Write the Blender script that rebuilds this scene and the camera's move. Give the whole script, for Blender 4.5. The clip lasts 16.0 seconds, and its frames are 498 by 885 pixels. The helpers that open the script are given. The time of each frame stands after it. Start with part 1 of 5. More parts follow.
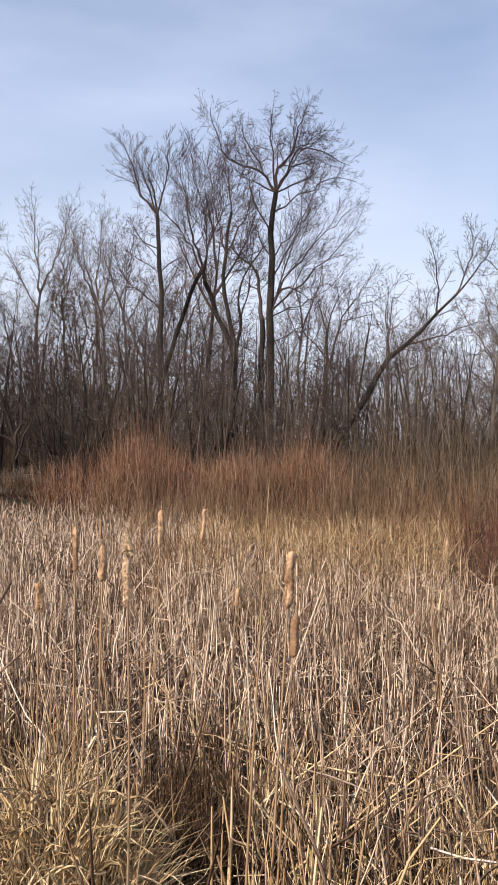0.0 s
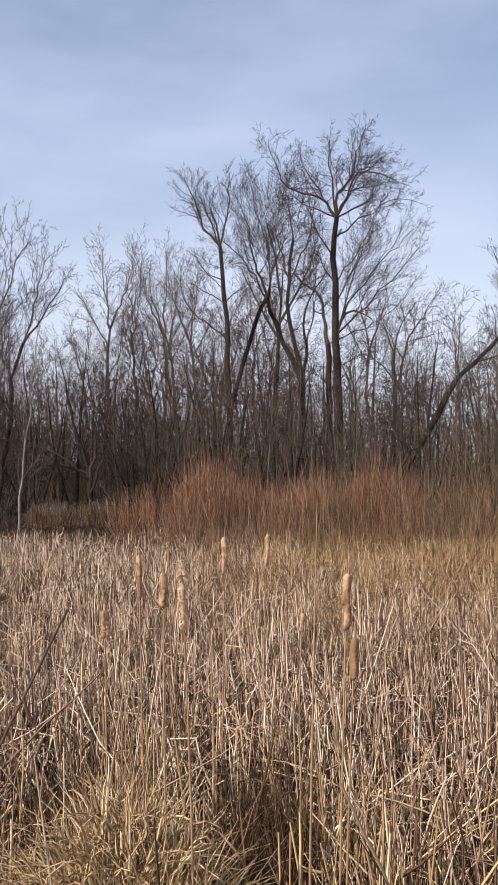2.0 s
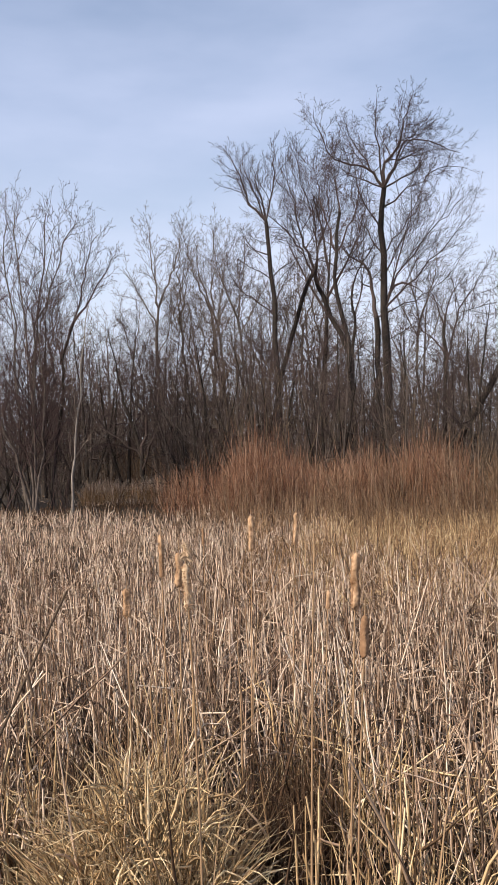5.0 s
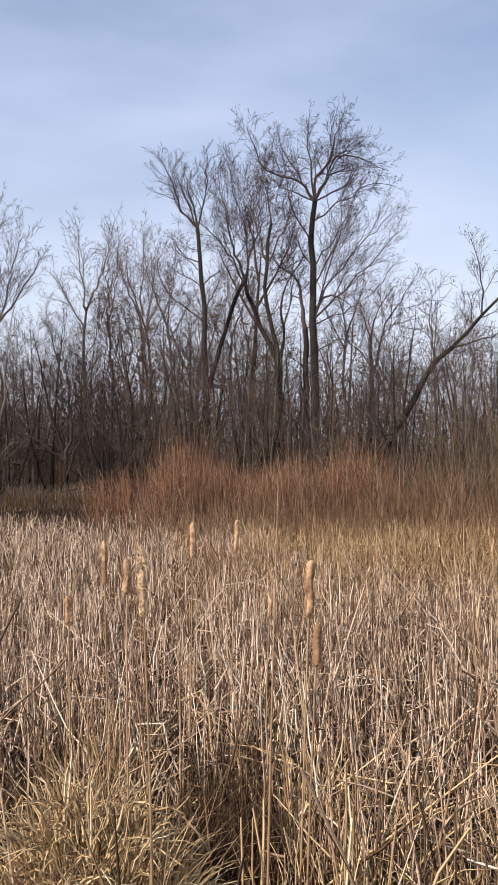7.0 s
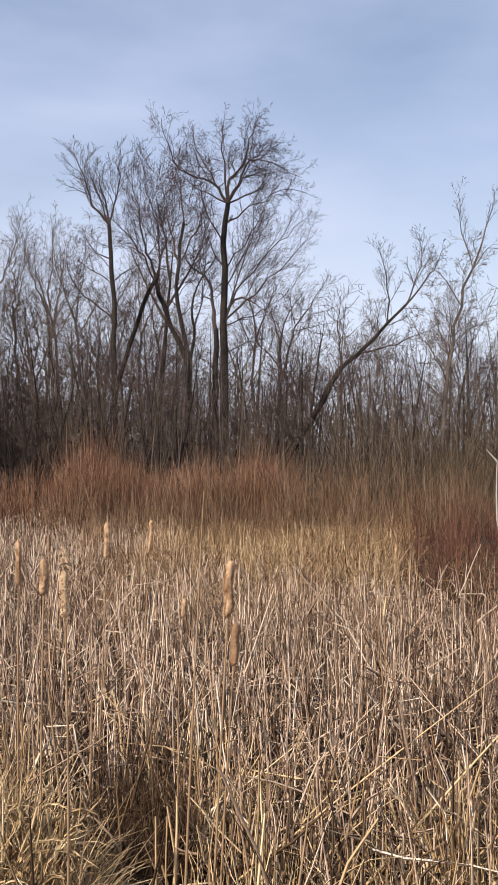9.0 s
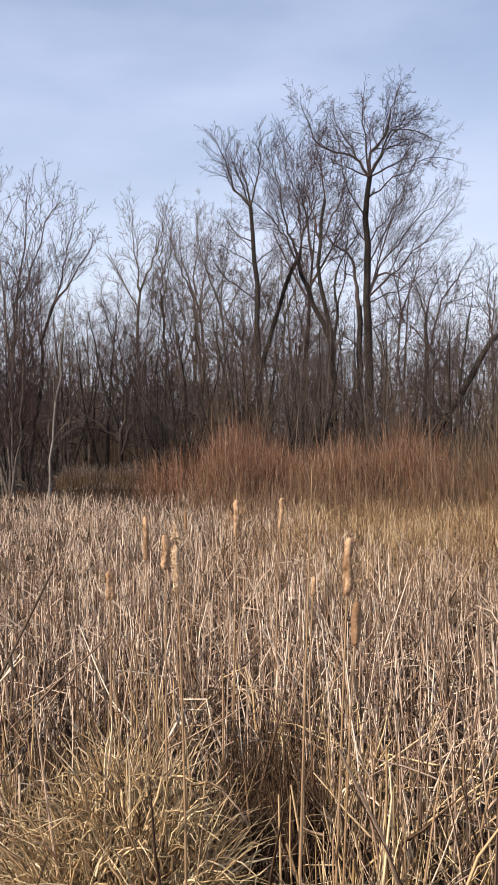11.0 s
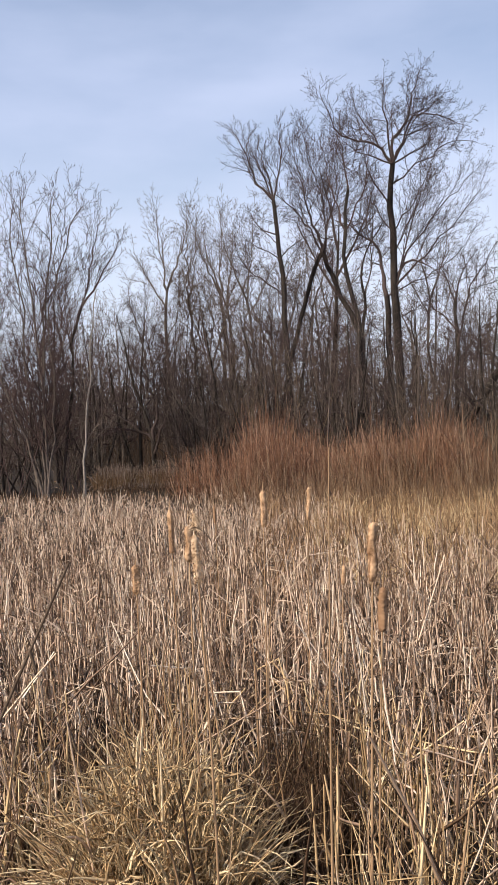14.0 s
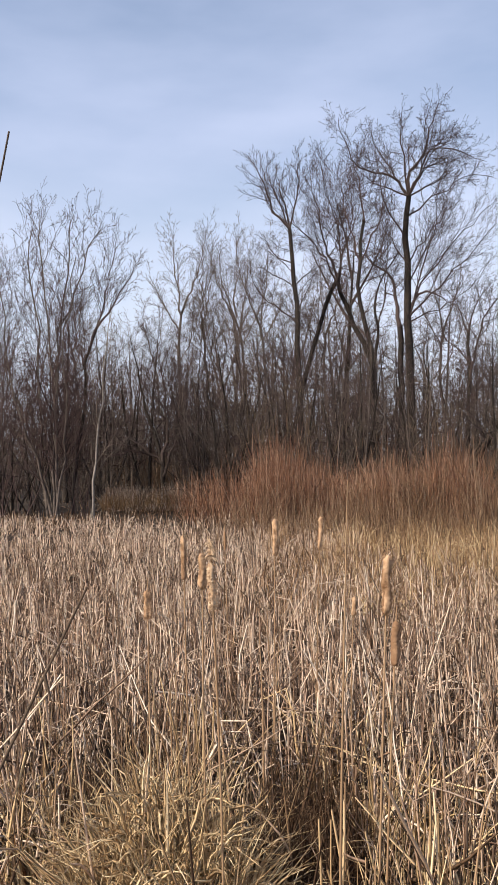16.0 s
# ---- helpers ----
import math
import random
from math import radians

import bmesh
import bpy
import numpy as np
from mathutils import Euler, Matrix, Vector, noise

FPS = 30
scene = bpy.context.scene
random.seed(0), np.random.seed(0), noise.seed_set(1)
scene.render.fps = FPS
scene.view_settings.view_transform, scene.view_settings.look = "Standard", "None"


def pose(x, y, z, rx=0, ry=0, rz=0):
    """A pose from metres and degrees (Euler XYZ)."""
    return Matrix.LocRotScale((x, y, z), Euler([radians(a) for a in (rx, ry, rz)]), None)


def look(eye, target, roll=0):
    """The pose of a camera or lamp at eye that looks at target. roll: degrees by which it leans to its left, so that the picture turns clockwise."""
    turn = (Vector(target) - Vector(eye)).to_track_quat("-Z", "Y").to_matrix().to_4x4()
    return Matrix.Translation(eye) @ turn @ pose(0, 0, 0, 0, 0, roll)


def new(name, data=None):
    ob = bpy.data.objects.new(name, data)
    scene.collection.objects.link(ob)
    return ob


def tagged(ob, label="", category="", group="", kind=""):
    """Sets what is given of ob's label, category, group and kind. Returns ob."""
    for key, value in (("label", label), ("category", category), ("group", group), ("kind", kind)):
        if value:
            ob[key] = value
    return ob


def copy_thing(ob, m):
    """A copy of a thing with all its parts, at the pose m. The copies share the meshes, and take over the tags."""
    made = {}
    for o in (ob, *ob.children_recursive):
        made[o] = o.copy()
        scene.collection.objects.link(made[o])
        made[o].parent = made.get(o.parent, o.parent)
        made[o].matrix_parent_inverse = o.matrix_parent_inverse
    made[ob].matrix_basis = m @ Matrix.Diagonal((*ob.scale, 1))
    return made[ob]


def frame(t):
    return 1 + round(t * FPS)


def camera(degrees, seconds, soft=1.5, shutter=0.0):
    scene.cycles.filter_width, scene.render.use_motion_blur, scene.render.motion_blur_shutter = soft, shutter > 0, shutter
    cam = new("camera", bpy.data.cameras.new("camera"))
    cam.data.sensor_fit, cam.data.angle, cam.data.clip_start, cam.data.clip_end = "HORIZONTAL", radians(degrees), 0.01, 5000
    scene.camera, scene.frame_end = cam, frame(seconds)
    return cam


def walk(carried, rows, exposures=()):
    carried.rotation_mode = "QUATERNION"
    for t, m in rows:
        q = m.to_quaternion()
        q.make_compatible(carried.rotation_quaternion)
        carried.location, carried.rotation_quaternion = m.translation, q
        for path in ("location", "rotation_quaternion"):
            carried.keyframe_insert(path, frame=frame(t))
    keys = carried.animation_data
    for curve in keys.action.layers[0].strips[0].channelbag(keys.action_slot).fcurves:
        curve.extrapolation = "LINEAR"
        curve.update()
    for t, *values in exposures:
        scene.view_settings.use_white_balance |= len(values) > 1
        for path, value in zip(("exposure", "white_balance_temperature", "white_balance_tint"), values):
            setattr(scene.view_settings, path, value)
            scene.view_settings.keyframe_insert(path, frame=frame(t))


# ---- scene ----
cam = camera(34.8, 16.0)
PATH = [
    (0, (0.053, 0.512, 1.75), (0.055, 2.512, 1.748), 1.0),
    (0.5, (0.122, 0.457, 1.757), (0.04, 2.455, 1.788), -0.1),
    (1, (0.184, 0.444, 1.754), (0.019, 2.436, 1.804), -1.3),
    (1.5, (0.181, 0.436, 1.751), (-0.01, 2.427, 1.795), -1.3),
    (2, (0.115, 0.479, 1.746), (-0.063, 2.47, 1.81), -1.1),
    (2.5, (0.067, 0.52, 1.738), (-0.082, 2.512, 1.822), -1.1),
    (3, (0.03, 0.554, 1.725), (-0.061, 2.55, 1.814), -0.5),
    (3.5, (0.012, 0.574, 1.717), (-0.018, 2.573, 1.77), 0.7),
    (4, (0.085, 0.554, 1.729), (0.064, 2.554, 1.743), 0.0),
    (4.5, (0.2, 0.489, 1.755), (0.033, 2.482, 1.761), -1.4),
    (4.7, (0.234, 0.478, 1.758), (-0.012, 2.463, 1.765), -1.7),
    (5.3, (0.255, 0.475, 1.76), (-0.073, 2.448, 1.766), -2.0),
    (6.2, (0.23, 0.488, 1.759), (-0.039, 2.47, 1.775), -1.4),
    (6.8, (0.174, 0.501, 1.757), (0.001, 2.493, 1.779), -0.8),
    (7, (0.154, 0.505, 1.751), (0.031, 2.501, 1.774), -0.8),
    (7.5, (0.088, 0.521, 1.743), (0.098, 2.521, 1.754), -0.2),
    (8, (0.059, 0.511, 1.741), (0.187, 2.507, 1.751), 0.6),
    (8.5, (0.061, 0.521, 1.742), (0.226, 2.514, 1.76), 0.5),
    (9, (0.107, 0.469, 1.757), (0.218, 2.466, 1.78), 0.3),
    (9.5, (0.163, 0.496, 1.761), (0.154, 2.496, 1.776), 0.5),
    (10, (0.184, 0.495, 1.763), (0.08, 2.493, 1.77), 0.1),
    (10.2, (0.184, 0.518, 1.753), (0.053, 2.513, 1.752), -0.2),
    (11.2, (0.205, 0.545, 1.735), (-0.074, 2.525, 1.705), -0.9),
    (12.3, (0.223, 0.572, 1.714), (-0.087, 2.547, 1.661), -1.6),
    (12.5, (0.213, 0.58, 1.71), (-0.077, 2.559, 1.661), -1.7),
    (13, (0.218, 0.599, 1.704), (-0.047, 2.581, 1.658), -2.1),
    (13.5, (0.234, 0.579, 1.711), (-0.074, 2.555, 1.666), -2.7),
    (14, (0.237, 0.577, 1.711), (-0.105, 2.547, 1.677), -2.9),
    (14.5, (0.237, 0.57, 1.714), (-0.115, 2.539, 1.692), -2.8),
    (15, (0.228, 0.572, 1.717), (-0.118, 2.542, 1.712), -2.1),
    (15.5, (0.217, 0.55, 1.73), (-0.12, 2.522, 1.74), -1.6),
    (16, (0.215, 0.56, 1.724), (-0.147, 2.527, 1.754), -1.2),
]
walk(cam, [(t, look(eye, target, roll)) for t, eye, target, roll in PATH],
     exposures=((0, 0.29), (1.5, 0.24), (3, 0.17), (4.5, 0.25), (7, 0.26), (8.7, 0.18), (10.2, 0.25), (12.5, 0.31), (16, 0.27)))

# ---- sky, sun ----
SUN_AZIMUTH, SUN_HEIGHT = 228.0, 38.0        # degrees clockwise from +y; degrees over the horizon
world = bpy.data.worlds.new("sky")
scene.world = world
world.use_nodes = True
wt = world.node_tree
wt.nodes.clear()
sky = wt.nodes.new("ShaderNodeTexSky")
sky.sky_type, sky.sun_disc = "NISHITA", False
sky.sun_elevation, sky.sun_rotation = radians(SUN_HEIGHT), radians(SUN_AZIMUTH)
sky.air_density, sky.dust_density, sky.ozone_density = 1.2, 0.4, 3.0
wcoord = wt.nodes.new("ShaderNodeTexCoord")
wmap = wt.nodes.new("ShaderNodeMapping")
wmap.inputs["Scale"].default_value = (0.8, 0.8, 2.6)
wmap.inputs["Rotation"].default_value = (0.0, radians(-14), 0.0)
wnoise = wt.nodes.new("ShaderNodeTexNoise")
wnoise.inputs["Scale"].default_value, wnoise.inputs["Detail"].default_value = 2.0, 6.0
wnoise.inputs["Roughness"].default_value = 0.5
wramp = wt.nodes.new("ShaderNodeValToRGB")
wramp.color_ramp.elements[0].position, wramp.color_ramp.elements[0].color = 0.34, (0.25, 0.25, 0.25, 1)
wramp.color_ramp.elements[1].position, wramp.color_ramp.elements[1].color = 0.70, (0.85, 0.85, 0.85, 1)
wmix = wt.nodes.new("ShaderNodeMixRGB")
wmix.inputs[2].default_value = (4.95, 5.5, 7.3, 1)     # thin high cloud
wsplit = wt.nodes.new("ShaderNodeSeparateXYZ")
whaze = wt.nodes.new("ShaderNodeMapRange")
whaze.interpolation_type = "SMOOTHSTEP"
whaze.inputs["From Min"].default_value, whaze.inputs["From Max"].default_value = 0.0, 0.42
whaze.inputs["To Min"].default_value, whaze.inputs["To Max"].default_value = 0.9, 0.0
wmix2 = wt.nodes.new("ShaderNodeMixRGB")
wmix2.inputs[2].default_value = (6.3, 6.72, 7.7, 1)    # haze towards the horizon
wback = wt.nodes.new("ShaderNodeBackground")
wback.inputs["Strength"].default_value = 0.117
wout = wt.nodes.new("ShaderNodeOutputWorld")
wt.links.new(wcoord.outputs["Generated"], wmap.inputs["Vector"])
wt.links.new(wcoord.outputs["Generated"], wsplit.inputs["Vector"])
wt.links.new(wsplit.outputs["Z"], whaze.inputs["Value"])
wt.links.new(wmap.outputs["Vector"], wnoise.inputs["Vector"])
wt.links.new(wnoise.outputs["Fac"], wramp.inputs["Fac"])
wt.links.new(wramp.outputs["Color"], wmix.inputs[0])
wt.links.new(sky.outputs["Color"], wmix.inputs[1])
wt.links.new(whaze.outputs["Result"], wmix2.inputs[0])
wt.links.new(wmix.outputs["Color"], wmix2.inputs[1])
wt.links.new(wmix2.outputs["Color"], wback.inputs["Color"])
wt.links.new(wback.outputs["Background"], wout.inputs["Surface"])

sun = new("sun", bpy.data.lights.new("sun", "SUN"))
sun.data.energy, sun.data.angle, sun.data.color = 5.0, radians(0.6), (1.0, 0.90, 0.77)
sa, se = radians(SUN_AZIMUTH), radians(SUN_HEIGHT)
sun.matrix_world = look((math.sin(sa) * math.cos(se) * 50, math.cos(sa) * math.cos(se) * 50, math.sin(se) * 50), (0, 0, 0))


# ---- materials ----
def material(name, low, high, scale=6.0, detail=6.0, rough=0.85, bump=0.0, bump_scale=40.0, stretch=(1, 1, 1), island=None, island_mix=0.5, spec=0.25):
    """A surface between two colours by noise at two scales, with relief; island: two more colours spread piece by piece."""
    m = bpy.data.materials.new(name)
    m.use_nodes = True
    t = m.node_tree
    b = t.nodes["Principled BSDF"]
    b.inputs["Roughness"].default_value = rough
    b.inputs["Specular IOR Level"].default_value = spec
    co = t.nodes.new("ShaderNodeTexCoord")
    mp = t.nodes.new("ShaderNodeMapping")
    mp.inputs["Scale"].default_value = stretch
    t.links.new(co.outputs["Object"], mp.inputs["Vector"])
    n1 = t.nodes.new("ShaderNodeTexNoise")
    n1.inputs["Scale"].default_value, n1.inputs["Detail"].default_value = scale, detail
    t.links.new(mp.outputs["Vector"], n1.inputs["Vector"])
    n2 = t.nodes.new("ShaderNodeTexNoise")
    n2.inputs["Scale"].default_value, n2.inputs["Detail"].default_value = scale * 0.17, 2.0
    t.links.new(mp.outputs["Vector"], n2.inputs["Vector"])
    both = t.nodes.new("ShaderNodeMath")
    both.operation = "ADD"
    half = t.nodes.new("ShaderNodeMath")
    half.operation = "MULTIPLY_ADD"
    half.inputs[1].default_value, half.inputs[2].default_value = 1.3, -0.8
    t.links.new(n1.outputs["Fac"], both.inputs[0])
    t.links.new(n2.outputs["Fac"], both.inputs[1])
    t.links.new(both.outputs[0], half.inputs[0])
    mix = t.nodes.new("ShaderNodeMixRGB")
    mix.inputs[1].default_value, mix.inputs[2].default_value = (*low, 1), (*high, 1)
    half.use_clamp = True
    t.links.new(half.outputs[0], mix.inputs[0])
    out = mix.outputs[0]
    if island:
        geo = t.nodes.new("ShaderNodeNewGeometry")
        ramp = t.nodes.new("ShaderNodeValToRGB")
        r = ramp.color_ramp
        while len(r.elements) < len(island):
            r.elements.new(0.5)
        for i, c in enumerate(island):
            r.elements[i].position, r.elements[i].color = i / (len(island) - 1), (*c, 1)
        t.links.new(geo.outputs["Random Per Island"], ramp.inputs["Fac"])
        mix2 = t.nodes.new("ShaderNodeMixRGB")
        mix2.inputs[0].default_value = island_mix
        t.links.new(out, mix2.inputs[1])
        t.links.new(ramp.outputs["Color"], mix2.inputs[2])
        out = mix2.outputs[0]
    t.links.new(out, b.inputs["Base Color"])
    if bump:
        n3 = t.nodes.new("ShaderNodeTexNoise")
        n3.inputs["Scale"].default_value, n3.inputs["Detail"].default_value = bump_scale, 5.0
        t.links.new(mp.outputs["Vector"], n3.inputs["Vector"])
        bp = t.nodes.new("ShaderNodeBump")
        bp.inputs["Strength"].default_value, bp.inputs["Distance"].default_value = bump, 0.22 / (bump_scale * max(stretch))
        t.links.new(n3.outputs["Fac"], bp.inputs["Height"])
        t.links.new(bp.outputs["Normal"], b.inputs["Normal"])
    return m


BARK = material("furrowed_bark", (0.016, 0.0125, 0.011), (0.066, 0.052, 0.043), 7, rough=0.95, bump=1.0, bump_scale=7, stretch=(3, 3, 0.6), spec=0.1)
BARK_GREY = material("grey_bark", (0.044, 0.034, 0.029), (0.20, 0.157, 0.13), 6, rough=0.9, bump=0.6, bump_scale=12, stretch=(2, 2, 0.8), spec=0.1)
BIRCHY = material("pale_smooth_bark", (0.12, 0.098, 0.08), (0.36, 0.31, 0.265), 9, rough=0.8, bump=0.4, bump_scale=14, stretch=(2, 2, 1.5), spec=0.1)
TWIG_DARK = material("dark_twigs", (0.032, 0.022, 0.0195), (0.105, 0.075, 0.065), 3, island=((0.026, 0.018, 0.016), (0.14, 0.10, 0.088)), spec=0.1)
TWIG_GREY = material("grey_twigs", (0.0646, 0.0475, 0.038), (0.18, 0.139, 0.112), 3, island=((0.0494, 0.0361, 0.0294), (0.257, 0.199, 0.163)), spec=0.1)
TWIG_PLUM = material("reddish_twigs", (0.034, 0.022, 0.021), (0.12, 0.079, 0.070), 3, island=((0.028, 0.019, 0.018), (0.17, 0.112, 0.098)), spec=0.1)
BRUSH = material("brush_stems", (0.0391, 0.0287, 0.0218), (0.138, 0.103, 0.0805), 3, island=((0.0299, 0.0218, 0.0172), (0.138, 0.103, 0.0805), (0.437, 0.356, 0.287)), spec=0.1)
BRUSH_OLIVE = material("olive_brush_stems", (0.032, 0.023, 0.015), (0.105, 0.074, 0.048), 3, island=((0.028, 0.02, 0.014), (0.10, 0.07, 0.046), (0.22, 0.155, 0.10), (0.44, 0.345, 0.25)), island_mix=0.65, spec=0.1)
OSIER = material("orange_osier_stems", (0.125, 0.053, 0.027), (0.30, 0.13, 0.064), 2, rough=0.6, island=((0.04, 0.021, 0.015), (0.15, 0.07, 0.04), (0.34, 0.17, 0.095), (0.60, 0.41, 0.28)), island_mix=0.75)
OSIER_RED = material("red_osier_stems", (0.07, 0.024, 0.016), (0.15, 0.052, 0.033), 2, rough=0.6, island=((0.04, 0.018, 0.012), (0.13, 0.045, 0.028), (0.27, 0.14, 0.085)), island_mix=0.7)
OSIER_BROWN = material("brown_osier_stems", (0.085, 0.047, 0.027), (0.19, 0.105, 0.056), 2, rough=0.7, island=((0.045, 0.027, 0.017), (0.15, 0.083, 0.044), (0.30, 0.18, 0.10), (0.46, 0.33, 0.22)), island_mix=0.7)
REED = material("dry_reed", (0.40, 0.28, 0.198), (0.70, 0.54, 0.415), 5, rough=0.6, bump=0.2, bump_scale=60, stretch=(4, 4, 0.6), island=((0.03, 0.014, 0.007), (0.10, 0.05, 0.026), (0.25, 0.142, 0.08), (0.56, 0.39, 0.267), (0.78, 0.585, 0.425), (0.94, 0.775, 0.61)), island_mix=0.88, spec=0.4)
GOLD = material("dry_golden_grass", (0.42, 0.265, 0.125), (0.74, 0.54, 0.305), 5, rough=0.6, bump=0.2, bump_scale=60, stretch=(4, 4, 0.6), island=((0.09, 0.046, 0.018), (0.38, 0.235, 0.11), (0.70, 0.49, 0.26), (0.93, 0.745, 0.475)), island_mix=0.75, spec=0.4)
TAWNY = material("tawny_grass", (0.22, 0.115, 0.05), (0.48, 0.285, 0.14), 5, rough=0.7, island=((0.06, 0.03, 0.016), (0.26, 0.145, 0.07), (0.62, 0.41, 0.235)), island_mix=0.7)
# colour of real litter, also used to paint shade in hollows and under trees
LITTER_AND_SHADE = material("reed_litter_and_shade", (0.036, 0.019, 0.010), (0.13, 0.072, 0.038), 6, island=((0.024, 0.012, 0.007), (0.10, 0.055, 0.029), (0.26, 0.16, 0.092)))
FLUFF = material("cattail_fluff", (0.15, 0.072, 0.033), (0.75, 0.49, 0.295), 45, rough=1.0, bump=1.0, bump_scale=110, spec=0.0)
PALE_FLUFF = material("loose_pale_fluff", (0.38, 0.25, 0.15), (0.74, 0.55, 0.37), 60, rough=1.0, bump=0.8, bump_scale=110, spec=0.0)
SPIKE = material("brown_cattail_spike", (0.13, 0.062, 0.03), (0.38, 0.225, 0.125), 40, rough=0.95, bump=0.8, bump_scale=180)
STALK = material("cattail_stalk", (0.21, 0.115, 0.055), (0.44, 0.29, 0.165), 8, rough=0.55, bump=0.2, bump_scale=50, stretch=(4, 4, 0.5))
PALE_WOOD = material("barkless_pale_wood", (0.30, 0.26, 0.22), (0.58, 0.52, 0.46), 12, rough=0.8, bump=0.5, bump_scale=40, stretch=(3, 3, 0.5))
DEAD_WOOD = material("brown_dead_wood", (0.05, 0.032, 0.02), (0.15, 0.10, 0.066), 14, bump=0.5, bump_scale=30, stretch=(3, 3, 0.5))
EARTH = material("marsh_earth", (0.014, 0.009, 0.006), (0.06, 0.04, 0.025), 1.6, detail=10, rough=0.95, bump=1.0, bump_scale=14)


# ---- mesh building ----
def tubes(groups, sides):
    """Vertices and faces of tapered tubes. groups: arrays of points (n, k, 3) with radii (n, k)."""
    verts, quads, base = [], [], 0
    for P, R in groups:
        n, k, _ = P.shape
        T = np.gradient(P, axis=1)
        T /= np.linalg.norm(T, axis=2, keepdims=True) + 1e-9
        mean = T.mean(axis=1)
        ref = np.where((np.abs(mean[:, 2]) > 0.75)[:, None], np.array([1.0, 0.13, 0.0]), np.array([0.05, 0.1, 1.0]))[:, None, :]
        U = np.cross(T, ref)
        U /= np.linalg.norm(U, axis=2, keepdims=True) + 1e-9
        V = np.cross(T, U)
        a = np.arange(sides) * 2 * math.pi / sides
        ring = P[:, :, None, :] + R[:, :, None, None] * (U[:, :, None, :] * np.cos(a)[None, None, :, None] + V[:, :, None, :] * np.sin(a)[None, None, :, None])
        verts.append(ring.reshape(-1, 3))
        idx = np.arange(n * k * sides).reshape(n, k, sides) + base
        nxt = np.roll(idx, -1, axis=2)
        q = np.stack([idx[:, :-1], nxt[:, :-1], nxt[:, 1:], idx[:, 1:]], axis=-1)
        quads.append(q.reshape(-1, 4))
        base += n * k * sides
    return np.concatenate(verts), np.concatenate(quads)


def mesh_of(name, verts, quads, mat, smooth=True):
    me = bpy.data.meshes.new(name)
    me.vertices.add(len(verts))
    me.vertices.foreach_set("co", np.asarray(verts, np.float32).ravel())
    me.loops.add(len(quads) * 4)
    me.loops.foreach_set("vertex_index", np.asarray(quads, np.int32).ravel())
    me.polygons.add(len(quads))
    me.polygons.foreach_set("loop_start", np.arange(len(quads), dtype=np.int32) * 4)
    me.update(calc_edges=True)
    if smooth:
        me.polygons.foreach_set("use_smooth", np.ones(len(quads), bool))
    me.materials.append(mat)
    return me


def strands_mesh(name, strands, mat):
    """One mesh of many tapered strands (points, radii, sides)."""
    by = {}
    for pts, rad, sides in strands:
        by.setdefault((sides, len(pts)), []).append((pts, rad))
    vs, qs, base = [], [], 0
    for (sides, k), items in by.items():
        v, q = tubes([(np.array([i[0] for i in items], float), np.array([i[1] for i in items], float))], sides)
        vs.append(v)
        qs.append(q + base)
        base += len(v)
    return mesh_of(name, np.concatenate(vs), np.concatenate(qs), mat)


def part(name, me, parent, label=""):
    ob = new(name, me)
    ob.parent = parent
    return tagged(ob, label)


# ---- woody plants ----
def turned(d, away, spin):
    """Direction d tipped by away degrees, to the side that spin degrees names."""
    u = d.orthogonal().normalized()
    v = d.cross(u)
    s = radians(spin)
    return (d * math.cos(radians(away)) + (u * math.cos(s) + v * math.sin(s)) * math.sin(radians(away))).normalized()


def heading(a, away):
    """The direction a degrees from upright towards +x and away degrees towards +y."""
    return Vector((math.sin(radians(a)), math.sin(radians(away)), math.cos(radians(a)) * math.cos(radians(away)))).normalized()


class Habit:
    """How a kind of tree branches, level by level: how many branches, how far they spread, how long they are."""

    def __init__(self, kids=(6, 10, 7, 4), away=(45, 42, 42, 42), ratio=(0.25, 0.5, 0.5, 0.55), wander=0.15, rise=0.07, thin=0.5, least=0.0032, first=0.25, fine=False):
        self.fine = fine
        self.kids, self.away, self.ratio, self.wander, self.rise, self.thin, self.least, self.first = kids, away, ratio, wander, rise, thin, least, first


